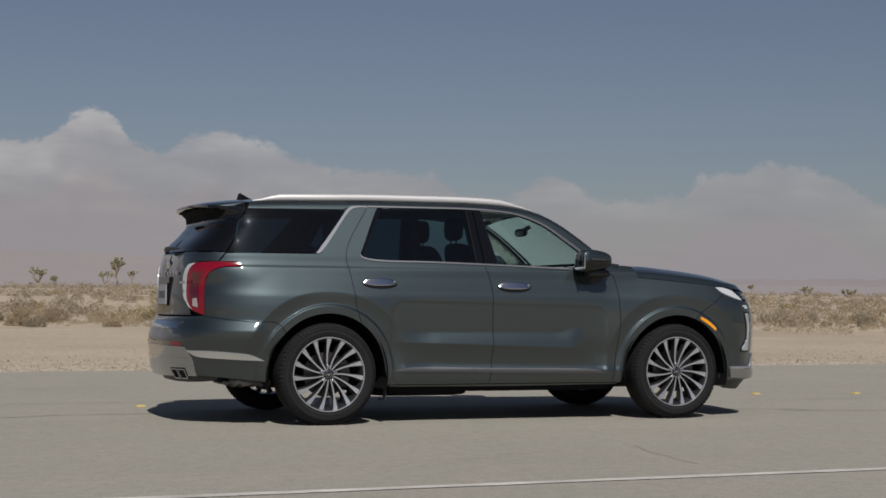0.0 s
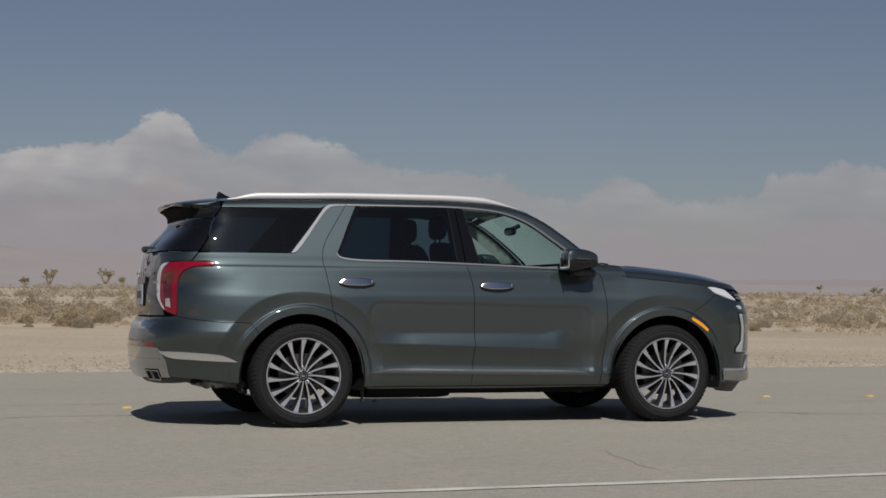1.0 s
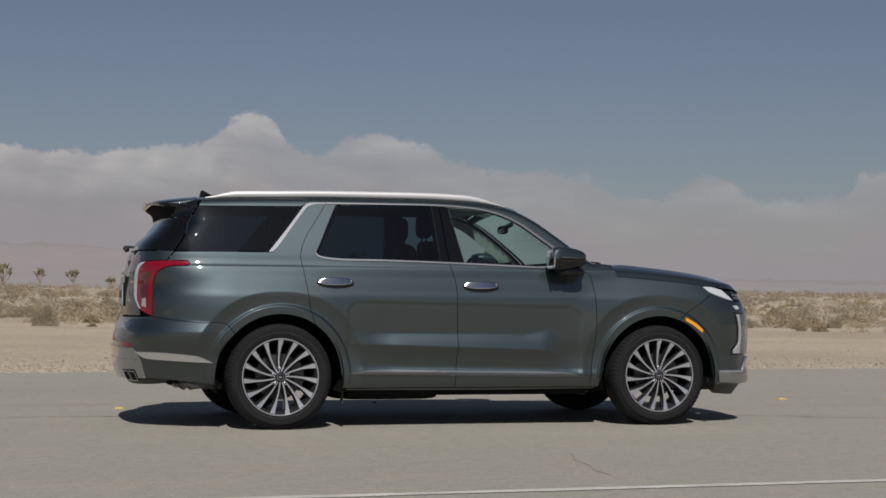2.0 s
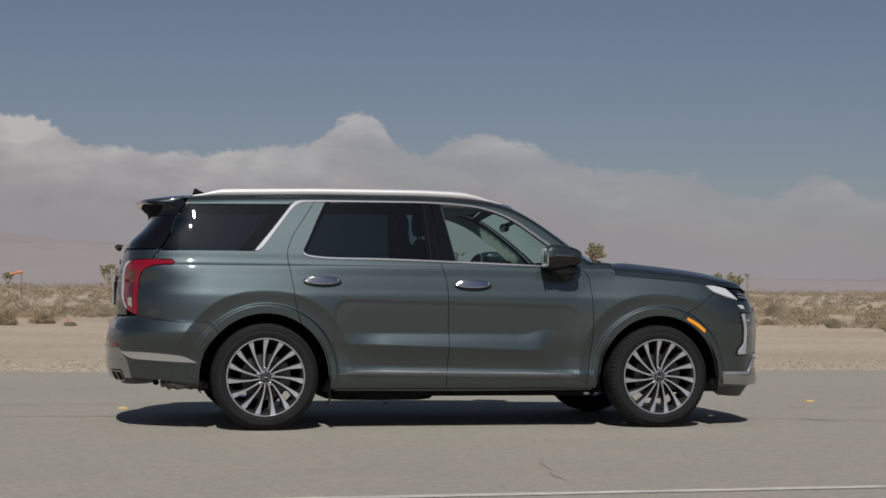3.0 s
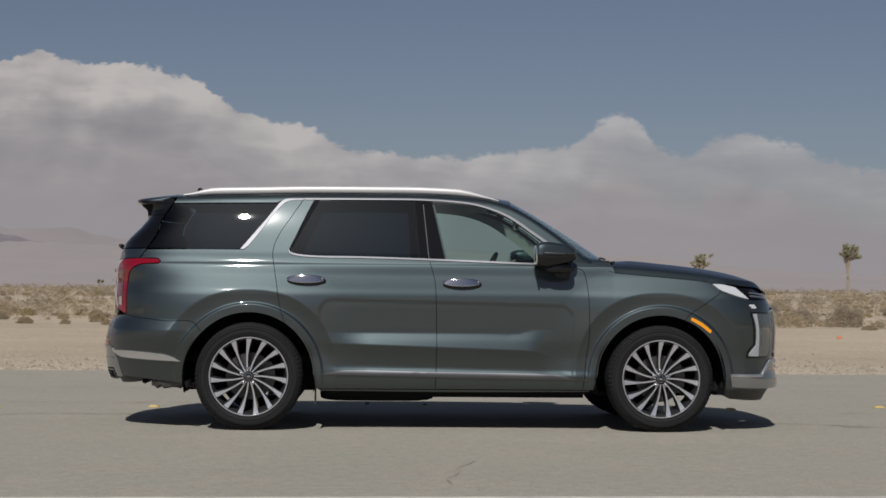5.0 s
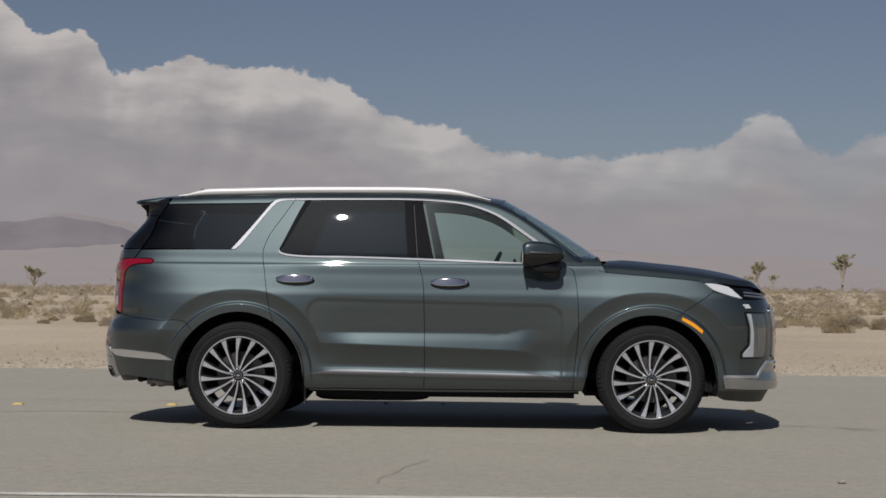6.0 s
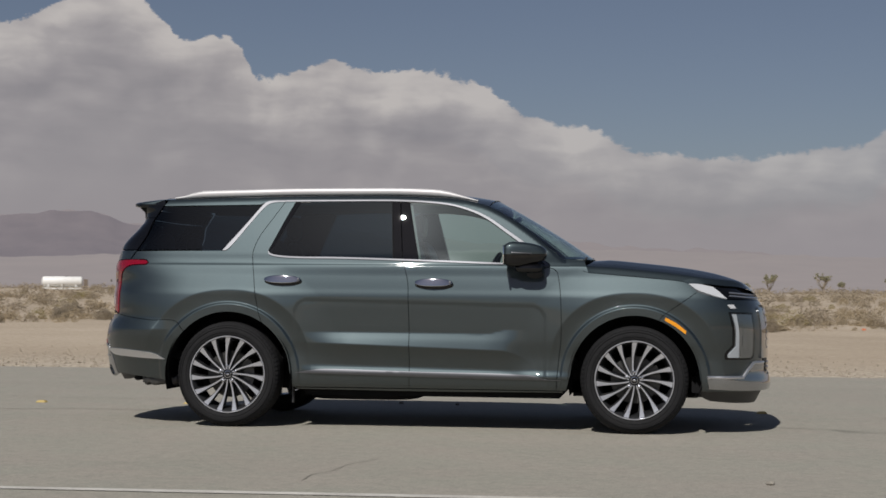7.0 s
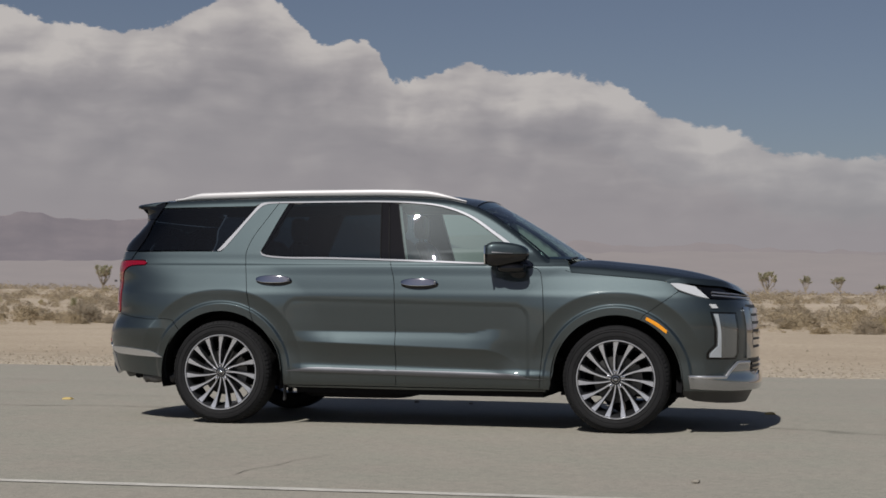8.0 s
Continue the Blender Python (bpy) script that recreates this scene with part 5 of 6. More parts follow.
# shark-fin aerial
bm = bmesh.new()
prof = [(-1.93, 0), (-1.915, .055), (-1.90, .063), (-1.87, .045), (-1.80, .012), (-1.775, 0)]
z0 = ROOF_MID(-1.86) - .004
ctr = [bm.verts.new((x, 0, z0 + h)) for x, h in prof]
lft = [bm.verts.new((x, .028 * (1 - abs((x + 1.85) / .09) ** 2) ** .5 if abs(x + 1.85) < .088 else .004, z0)) for x, h in prof]
rgt = [bm.verts.new((v.co.x, -v.co.y, v.co.z)) for v in lft]
for a, b in ((ctr, lft), (rgt, ctr)):
    for k in range(len(prof) - 1):
        bm.faces.new((a[k], a[k + 1], b[k + 1], b[k]))
bmesh.ops.remove_doubles(bm, verts=bm.verts, dist=1e-4)
part("roof_aerial", bm, BLACK_GLOSS, car, "black shark-fin aerial")

# door handles
for door, u, z in ((rear_door, -1.059, 1.058), (front_door, .035, 1.042), (rear_door_far, -1.059, 1.058), (front_door_far, .035, 1.042)):
    sgn = 1 if door in (rear_door, front_door) else -1
    p = skin(u, z)

    def bend(q):
        # thin towards both ends, bowed outwards
        k = abs(q.x) / .135
        return Vector((q.x, q.y * (1 - .3 * k) + .012 * (1 - k * k) - .25 * q.z, q.z * (1 - .60 * k ** 2.6)))
    bm = rounded((0, 0, .003), (.264, .022, .057), 6.0, 48, 24, bend)
    bm.transform(Matrix.Translation((u, (p.y - .012) * sgn, z)) @ Matrix.Diagonal((1, -sgn, 1, 1)))
    handle = part("door_handle", bm, CHROME, door, "chrome pull handle")
    cup = rounded((u + .005, (p.y - .004) * sgn, z - .013), (.275, .020, .066), 2.6, 32, 12)
    part("handle_recess", cup, BLACK_GLOSS, handle)
    part("key_cap", rounded((u + .118, (p.y - .020) * sgn, z - .001), (.018, .014, .030), 3, 12, 8), SATIN, handle)

# door mirrors
for sgn in (1, -1):
    def mirror_shape(q):
        f = (q.x + .146) / .292
        return Vector((q.x, q.y * (1 - .55 * f) + .058 * f * sgn, q.z * (1 - .46 * f ** 2) + .006 * f))
    bm = rounded((0, 0, 0), (.292, .22, .190), 3.8, 40, 24, mirror_shape)
    for f in bm.faces:
        f.material_index = 1 if f.calc_center_median().z < .008 else 0
    bm.transform(Matrix.Translation((.686, -1.035 * sgn, 1.243)) @ Matrix.Rotation(radians(-6 * sgn), 4, "Z"))
    mirror = part("door_mirror", bm, (PAINT, BLACK_GLOSS), car, "painted door mirror housing")
    part("mirror_glass", rounded((.546, -1.04 * sgn, 1.240), (.012, .180, .140), 5, 20, 10), MIRROR, mirror)
    part("mirror_base", rounded((.715, -.985 * sgn, 1.148), (.21, .17, .070), 3, 20, 10), BLACK_GLOSS, mirror)
    part("mirror_foot", tube([(.73, -.99 * sgn, 1.165), (.745, -.945 * sgn, 1.13), (.75, -.895 * sgn, 1.105)], [(.05, .026), (.055, .03), (.06, .035)], 14), PLASTIC, mirror)
    part("turn_signal", tube([(.60, -1.138 * sgn, 1.255), (.67, -1.130 * sgn, 1.252), (.74, -1.091 * sgn, 1.250)], .005, 8), SATIN, mirror)

# parking sensors let into the bumpers
for u, z in ((-1.862, .637), (1.928, .500)):
    for sgn in (1, -1):
        at, nrm = skin(u, z), skin_normal(u, z)
        bm = lathe([(.001, -.0015), (.009, -.0015), (.0095, .001), (.0115, .001), (.0118, -.004)], 20)
        bm.transform(Matrix.Diagonal((1, sgn, 1, 1)) @ Matrix.Translation(at + nrm * .002) @ nrm.to_track_quat("Y", "Z").to_matrix().to_4x4())
        part("parking_sensor", bm, PAINT, car)

# tailgate details
part("rear_wiper", tube([(-2.46, .05, 1.292), (-2.475, -.02, 1.30), (-2.47, -.16, 1.305), (-2.44, -.34, 1.300)], [.022, .020, .012, .007], 8), PLASTIC, car)
plate_x = TAIL(.95) - .012
plate = part("number_plate", box((plate_x, 0, .955), (.012, .305, .150), .003), PLATE, car, "white number plate")
part("plate_frame", box((plate_x + .004, 0, .955), (.010, .33, .175), .004), BLACK_GLOSS, plate)
for k in range(6):
    part("plate_lettering", box((plate_x - .007, -.10 + .04 * k, .955), (.002, .022, .055), 0), DASH, plate)
part("plate_recess", box((TAIL(.96) + .004, 0, .99), (.018, .42, .20), .015), BLACK_GLOSS, car)
badge = part("tailgate_badge", rounded((TAIL(1.185) - .006, 0, 1.185), (.012, .13, .066), 2, 24, 8), CHROME, car, "plain oval chrome badge")
for k in range(8):
    part("badge_bar", box((TAIL(1.115) - .006, -.36 + .10 * k + (.02 if k > 3 else 0), 1.115), (.004, .040, .026), .0015), CHROME, car)
part("trim_badge", box((TAIL(1.06) + .012, -.54, 1.045), (.006, .09, .018), .002, Matrix.Rotation(radians(12), 4, "Z")), CHROME, car)
panel("exhaust_recess", [[(-2.565, .414), (-2.412, .418)], [(-2.412, .418), (-2.402, .360)], [(-2.402, .360), (-2.555, .356)], [(-2.555, .356), (-2.565, .414)]], LINER, car, out=.006, gap=0)
for u0 in (-2.515, -2.442):
    for tip in panel("exhaust_tip", [[(u0 - .037, .409), (u0 + .027, .409)], [(u0 + .027, .409), (u0 + .037, .336)], [(u0 + .037, .336), (u0 - .027, .334)], [(u0 - .027, .334), (u0 - .037, .409)]], SKID, car, out=.009, rim=.05, gap=0, label="chrome tail pipe"):
        sgn = 1 if tip.data.vertices[0].co.y < 0 else -1
        obs = panel("pipe_opening", [[(u0 - .028, .400), (u0 + .018, .400)], [(u0 + .018, .400), (u0 + .028, .346)], [(u0 + .028, .346), (u0 - .018, .344)], [(u0 - .018, .344), (u0 - .028, .400)]], LINER, tip, out=.011, rim=.002, gap=0)
        bpy.data.objects.remove(obs[1] if sgn == 1 else obs[0])
panel("skid_ridge", [[(-2.415, .574), (tail_mid(.574), .574)], [(tail_mid(.574), .574), (tail_mid(.556), .556)], [(tail_mid(.556), .556), (-2.405, .556)], [(-2.405, .556), (-2.415, .574)]], SKID, car, out=.010, rim=.014, gap=0)
panel("skid_ridge", [[(-2.40, .492), (tail_mid(.49), .49)], [(tail_mid(.49), .49), (tail_mid(.48), .48)], [(tail_mid(.48), .48), (-2.40, .482)], [(-2.40, .482), (-2.40, .492)]], SKID, car, out=.008, rim=.01, gap=0)

# underside
part("underbody", box((0, 0, .33), (1.9, 1.62, .2), .03), LINER, car)
part("underbody_tray", box((-2.02, 0, .41), (.46, 1.15, .14), .03), LINER, car)
part("underbody_tray", box((2.02, 0, .34), (.34, 1.4, .18), .03), LINER, car)
part("engine_undertray", box((1.45, 0, .31), (.95, 1.10, .15), .03), LINER, car)
part("rear_axle_cover", box((-1.45, 0, .37), (.95, 1.05, .15), .03), LINER, car)
part("fuel_tank", rounded((-.55, 0, .225), (.85, 1.1, .10), 5), LINER, car)
silencer = rounded((-1.99, -.47, .320), (.34, .66, .075), 5, 64, 12, lambda q: Vector((q.x, q.y, q.z + .010 * math.sin(q.x * 120))))
part("silencer", silencer, STEEL, car, "ribbed steel silencer")
part("tow_bracket", tube([(-2.2, -.7, .33), (-2.2, .7, .33)], .022, 8), LINER, car)
part("suspension_arm", tube([(-1.45, -.72, .33), (-1.3, 0, .28), (-1.45, .72, .33)], .035, 8), LINER, car)
part("suspension_arm", tube([(1.45, -.72, .30), (1.35, 0, .26), (1.45, .72, .30)], .035, 8), LINER, car)
part("mud_flap", box((-.985, -.86, .24), (.012, .05, .13), .003), PLASTIC, car)
part("mud_flap", box((-.985, .86, .24), (.012, .05, .13), .003), PLASTIC, car)
for ax in (-AXLE, AXLE):
    for sgn in (-1, 1):
        bm = bmesh.new()
        n = 30
        o = [bm.verts.new((ax + .462 * math.cos(math.pi * (k / n * 1.16 - .08)), sgn * .955, HUB_Z + .462 * math.sin(math.pi * (k / n * 1.16 - .08)))) for k in range(n + 1)]
        i2 = [bm.verts.new((v.co.x, sgn * .55, v.co.z)) for v in o]
        for k in range(n):
            bm.faces.new((o[k], o[k + 1], i2[k + 1], i2[k]))
        bm.faces.new(i2)
        part("wheel_well", bm, LINER, car)

# wheels
def build_wheel():
    w = new("wheel")
    w.parent = car
    # tyre: y runs from the outer wall (0) inwards
    prof = [(.268, .018), (.276, .006), (.292, -.004), (.320, -.007), (.346, .001), (.362, .016), (.371, .036), (.376, .06), (.376, .185), (.371, .210), (.362, .230), (.345, .245), (.30, .252), (.270, .240), (.25, .2), (.25, .06)]
    tyre = part("tyre", lathe(prof, 96, wrap=True), RUBBER, w, "black road tyre")
    bm = bmesh.new()
    for k in range(72):
        a = 2 * math.pi * k / 72
        for y0, y1 in ((.018, .062), (.068, .108), (.114, .134), (.140, .180), (.186, .226)):
            r = .3775 if .05 < y0 < .15 else .3745
            tw = .5 * (y0 - .12)
            cs = []
            for y, da in ((y0, 0), (y1, .018)):
                rr = r - (.012 if y < .03 or y > .22 else 0)
                for d in (-.034, .034):
                    cs.append((rr, y, a + d * .93 + tw + da))
            ps = [bm.verts.new((rr * math.cos(t), y, rr * math.sin(t))) for rr, y, t in (cs[0], cs[1], cs[3], cs[2])]
            bm.faces.new(ps)
        # shoulder lugs that wrap on to the outer wall
        lug = [[bm.verts.new((rr * math.cos(a + d + .5 * (y - .12)), y, rr * math.sin(a + d + .5 * (y - .12)))) for d in (-.030, .030)] for rr, y in ((.351, -.002), (.367, .014), (.3775, .050), (.372, .052))]
        for p, q in zip(lug, lug[1:]):
            bm.faces.new((p[0], p[1], q[1], q[0]))
        for side in (0, 1):
            low = [bm.verts.new((c.co.x * .98, c.co.y + .004, c.co.z * .98)) for c in (lug[0][side], lug[1][side], lug[2][side])]
            for i in (0, 1):
                bm.faces.new((lug[i][side], lug[i + 1][side], low[i + 1], low[i]))
    part("tread", bm, RUBBER, tyre, smooth=False)
    for rr in (.304, .336):
        part("sidewall_ridge", lathe([(rr - .002, -.0055), (rr, -.009), (rr + .002, -.0055)], 96), RUBBER, tyre)
    # barrel and lip
    rim = part("rim", lathe([(.273, .012), (.275, .002), (.269, 0), (.263, .004), (.257, .016), (.246, .05), (.232, .14), (.245, .21), (.255, .215)], 96), DARK_ALLOY, w, "dark alloy rim")
    part("rim_lip", lathe([(.2768, .004), (.2750, -.004), (.2690, -.004), (.2660, .003)], 96), MACHINED, rim)
    for k in range(15):
        bm = bmesh.new()
        rows = []
        for i in range(13):
            s = i / 12
            r = .037 + .230 * s
            sw = radians(11) * (1 - s) ** 1.1
            half = .0062 + .0060 * s + .0135 * max(0, (s - .5) / .5) ** 1.4
            top = .012 - .009 * s + .022 * (1 - s) * s
            lean = .011 * s
            row = [(-half - .003, top + .055), (-half, top + .006), (-half + .0022, top), (half * .62 - lean * .2, top), (half, top + .018), (half + .003, top + .055)]
            rows.append([bm.verts.new((t * math.cos(sw) - r * math.sin(sw), y, r * math.cos(sw) + t * math.sin(sw))) for t, y in row])
        for a, b in zip(rows, rows[1:]):
            for c in range(5):
                f = bm.faces.new((a[c], a[c + 1], b[c + 1], b[c]))
                f.material_index = 1 if c in (1, 2) else 0
        bm.faces.new(rows[0])
        bm.transform(Matrix.Rotation(radians(24 * k + 1.5), 4, "Y"))
        part("spoke", bm, (DARK_ALLOY, MACHINED), rim, smooth=False)
    hub = part("hub", lathe([(.001, .016), (.028, .016), (.033, .020), (.041, .024), (.047, .040), (.070, .046), (.072, .12)], 48), DARK_ALLOY, w)
    part("hub_cap", lathe([(.001, .008), (.022, .009), (.027, .014), (.029, .02)], 40), BLACK_GLOSS, hub)
    part("cap_ring", lathe([(.020, .0095), (.022, .007), (.025, .0075), (.0265, .012)], 40), CHROME, hub)
    part("cap_badge", rounded((0, .008, 0), (.028, .004, .017), 2, 16, 6), CHROME, hub)
    for k in range(5):
        a = radians(72 * k + 90)
        bm = lathe([(.001, .004), (.009, .005), (.0125, .011), (.0125, .05)], 12)
        bm.transform(Matrix.Translation((.058 * math.cos(a), 0, .058 * math.sin(a))))
        part("wheel_nut", bm, CHROME, hub)
    disc = part("brake_disc", lathe([(.07, .100), (.165, .100), (.168, .104), (.168, .122), (.165, .126), (.07, .126)], 64), STEEL, w, "steel brake disc")
    cal = bmesh.new()
    pr = []
    for i in range(9):
        a = radians(-35 + 70 * i / 8)
        pr.append([cal.verts.new((r * math.cos(a), y, r * math.sin(a))) for r, y in ((.11, .072), (.182, .072), (.182, .15), (.11, .15))])
    for a, b in zip(pr, pr[1:]):
        for c in range(4):
            cal.faces.new((a[c], a[(c + 1) % 4], b[(c + 1) % 4], b[c]))
    cal.faces.new(pr[0])
    cal.faces.new(pr[-1])
    part("brake_caliper", cal, STEEL, w)
    return w


wheel = build_wheel()
wheel.matrix_basis = pose(-AXLE, -.958, HUB_Z)
copy_thing(wheel, pose(AXLE, -.958, HUB_Z))
copy_thing(wheel, pose(-AXLE, .958, HUB_Z, 0, 0, 180))
copy_thing(wheel, pose(AXLE, .958, HUB_Z, 0, 0, 180))

# cabin
part("cabin_floor", box((-.6, 0, .50), (3.3, 1.55, .06), .02), LINER, car)
part("headlining", box((-.85, 0, 1.625), (2.3, 1.22, .03), .012), LINING, car)
sheet("dashboard", lambda i, j: Vector((.42 + .62 * i, (2 * j - 1) * .74, 1.10 + .045 * math.sin(math.pi * min(1, i * 1.6)) - .02 * i - (.30 * (1 - i * 6) if i < 1 / 6 else 0))), 24, 11, DASH, car, "dark dashboard")
part("instrument_screen", box((.50, .12, 1.175), (.025, .70, .115), .008, Matrix.Rotation(radians(-12), 4, "Y")), BLACK_GLOSS, car)
ringp = [(.185 * math.cos(2 * math.pi * k / 40), .185 * math.sin(2 * math.pi * k / 40), 0) for k in range(41)]
bm = tube(ringp, .015, 8, False)
sw = Matrix.Translation((.30, .38, 1.12)) @ Matrix.Rotation(radians(-64), 4, "Y")
bm.transform(sw)
wheel_rim = part("steering_wheel", bm, LEATHER, car, "dark leather steering wheel")
bm = rounded((0, 0, -.02), (.16, .13, .06), 3)
bm.transform(sw)
part("wheel_boss", bm, LEATHER, wheel_rim)
for a in (0, 180, 270):
    bm = tube([(.05 * math.cos(radians(a + 90)), .05 * math.sin(radians(a + 90)), -.015), (.18 * math.cos(radians(a + 90)), .18 * math.sin(radians(a + 90)), 0)], .014, 6)
    bm.transform(sw)
    part("wheel_spoke", bm, LEATHER, wheel_rim)
part("rear_view_mirror", rounded((.50, 0, 1.495), (.04, .24, .07), 3), BLACK_GLOSS, car)
part("mirror_bracket", tube([(.52, 0, 1.515), (.58, 0, 1.545)], .018, 8), BLACK_GLOSS, car)


def seat(x, y, width, height, rest=True, lean=14):
    s = new("seat")
    s.parent = car
    part("seat_cushion", rounded((x + .05, y, .74), (.54, width, .18), 4), LEATHER, s)

    def tilt(q):
        return Vector((q.x - q.z * math.tan(radians(lean)) + .03 * (abs(q.y) / (width / 2)) ** 2, q.y * (1 - .12 * max(0, q.z / height)), q.z))
    part("backrest", rounded((x - .27, y, .80 + height / 2), (.13, width, height), 4, 24, 14, tilt), LEATHER, s)
    if rest:
        top = .80 + height
        hx = x - .27 - height * .5 * math.tan(radians(lean)) - .01
        part("headrest", rounded((hx, y, top + .115), (.10, .27, .19), 3.2), LEATHER, s)
        for d in (-.06, .06):
            part("headrest_post", tube([(hx, y + d, top - .05), (hx, y + d, top + .06)], .007, 6), STEEL, s)


seat(.10, -.38, .52, .58)
seat(.10, .38, .52, .58)
seat(-.92, -.38, .52, .56)
seat(-.92, .38, .52, .56)
seat(-1.75, 0, 1.10, .46, False)
for y in (-.38, .38):
    part("headrest", rounded((-2.09, y, 1.33), (.09, .26, .15), 3.2), LEATHER, car)


# ---- desert plants ----
def scrub_mesh(name, seed, bits, height, width):
    """A low dry bush: a ragged dome of short twigs and tiny leaves round a few stems."""
    r = random.Random(seed)
    v, f = [], []
    for _ in range(bits):
        a, c = r.uniform(0, 6.283), r.random() ** .8
        q = math.sqrt(1 - c * c)
        lump = .80 + .45 * noise.noise((q * math.cos(a) * 2.2, q * math.sin(a) * 2.2, c * 2.2 + seed * 3.7))
        rad = lump * r.uniform(.55, 1.0) ** .6
        p = Vector((q * math.cos(a) * width / 2, q * math.sin(a) * width / 2, c * height)) * rad
        d = Vector((r.gauss(0, 1), r.gauss(0, 1), r.gauss(0, 1) + .6)).normalized() * r.uniform(.012, .038)
        s = d.cross(Vector((r.gauss(0, 1), r.gauss(0, 1), r.gauss(0, 1)))).normalized() * r.uniform(.006, .014)
        n = len(v)
        v += [p - d * .5 - s, p - d * .5 + s, p + d]
        f.append((n, n + 1, n + 2))
    for _ in range(9):
        a = r.uniform(0, 6.283)
        tip = Vector((math.cos(a) * width * .34, math.sin(a) * width * .34, height * r.uniform(.4, .75)))
        n = len(v)
        v += [Vector((-.008, 0, -.05)), Vector((.008, 0, -.05)), tip]
        f.append((n, n + 1, n + 2))
    me = bpy.data.meshes.new(name)
    me.from_pydata([tuple(q) for q in v], [], f)
    return me


KINDS = [(SCRUB, "low dry straw-coloured desert bush on sand", .55, 1.0), (SCRUB_GREY, "rounded grey-brown desert bush with dry twigs", .75, 1.3), (SCRUB_GREEN, "small olive-yellow desert bush on sand", .5, .7), (SCRUB, "low tan bunch of dry brush on sand", .4, .9)]
MESHES = []
for k, (mat, label, h, w) in enumerate(KINDS):
    for seed in range(3):
        me = scrub_mesh("desert_shrub", 10 * k + seed, 6200, h, w)
        me.materials.append(mat)
        MESHES.append((me, label, k))

r = random.Random(11)
count = 0
placed = []
while count < 215:
    d = 36 + 44 * r.random() ** 1.2
    az = r.uniform(-32, 41)
    x, y = bearing(az, d + 12)
    if y < 33 + 5 * noise.noise((x * .12, 0, 4)) + 3 * noise.noise((x * .5, 2, 4)):
        continue
    if noise.noise((x * .22, y * .22, 8)) < -.12:
        continue
    if any((x - a) ** 2 + (y - b) ** 2 < 1.4 for a, b in placed):
        continue
    k = r.choices((0, 1, 2, 3), (4, 4, .5, 3))[0]
    me, label, kind = MESHES[3 * k + r.randrange(3)]
    ob = new("desert_shrub", me)
    s = r.uniform(.40, .85) if r.random() < .75 else r.uniform(.85, 1.25)
    ob.matrix_world = pose(x, y, land(x, y) - .03, r.uniform(-6, 6), r.uniform(-6, 6), r.uniform(0, 360)) @ Matrix.Diagonal((s, s, s * r.uniform(.75, 1.1), 1))
    tagged(ob, label, "shrub", group="desert shrubs")
    placed.append((x, y))
    count += 1


def far_scrub(name, mat, n, seed, d0, d1, twigs, size, label):
    """Countless bushes further out, as one body of plants."""
    g = np.random.default_rng(seed)
    spots = []
    for _ in range(n):
        d = d0 + (d1 - d0) * g.random() ** 1.4
        x, y = bearing(g.uniform(-34, 43), d)
        if noise.noise((x * .05, y * .05, seed)) > -.18:
            spots.append((x, y, land(x, y) - .04, d))
    spots = np.array(spots)
    m = len(spots)
    h = size * g.uniform(.3, 1.0, (m, 1))
    w = h * g.uniform(1.4, 2.6, (m, 1))
    a, c = g.uniform(0, 6.283, (m, twigs)), g.random((m, twigs)) ** .8
    q = np.sqrt(1 - c * c)
    k = g.uniform(.62, 1.08, (m, twigs))
    tip = np.stack([q * np.cos(a) * w / 2 * k, q * np.sin(a) * w / 2 * k, c * h * k], 2)
    root = tip - g.normal(0, .036, (m, twigs, 3)) * w[:, :, None] * (1 + spots[:, 3:4] / 300)[:, :, None] - np.array((0, 0, .02))
    root[:, :, 2] = np.maximum(root[:, :, 2], -.02)
    t = g.uniform(-1, 1, (m, twigs, 3)) * (.019 * size * 1.5 * (1 + spots[:, 3:4] / 160))[:, :, None]
    v = np.stack([root, tip + t, tip - t * .8], 2) + spots[:, None, None, :3]
    v = v.reshape(-1, 3)
    me = bpy.data.meshes.new(name)
    cnt = len(v) // 3
    me.vertices.add(len(v))
    me.vertices.foreach_set("co", v.ravel())
    me.loops.add(len(v))
    me.loops.foreach_set("vertex_index", np.arange(len(v)))
    me.polygons.add(cnt)
    me.polygons.foreach_set("loop_start", np.arange(0, len(v), 3))
    me.update(calc_edges=True)
    me.materials.append(mat)
    tagged(new(name, me), label, "scrub", kind="stuff")


far_scrub("desert_scrub", SCRUB, 760, 1, 56, 190, 330, .72, "dry straw-coloured scrub covering the desert")
far_scrub("desert_grass", SCRUB, 1500, 7, 46, 120, 200, .36, "low straw-coloured grass between the bushes")
far_scrub("desert_scrub", SCRUB_GREY, 640, 2, 56, 200, 330, .85, "grey-brown scrub scattered over the desert")
far_scrub("desert_scrub", SCRUB_GREEN, 110, 3, 60, 220, 300, .7, "sparse olive bushes among the desert scrub")
far_scrub("desert_scrub", SCRUB, 2300, 4, 150, 420, 70, 1.1, "far dry scrub towards the horizon")
far_scrub("desert_scrub", SCRUB_GREY, 1700, 5, 150, 420, 70, 1.2, "far grey scrub towards the horizon")


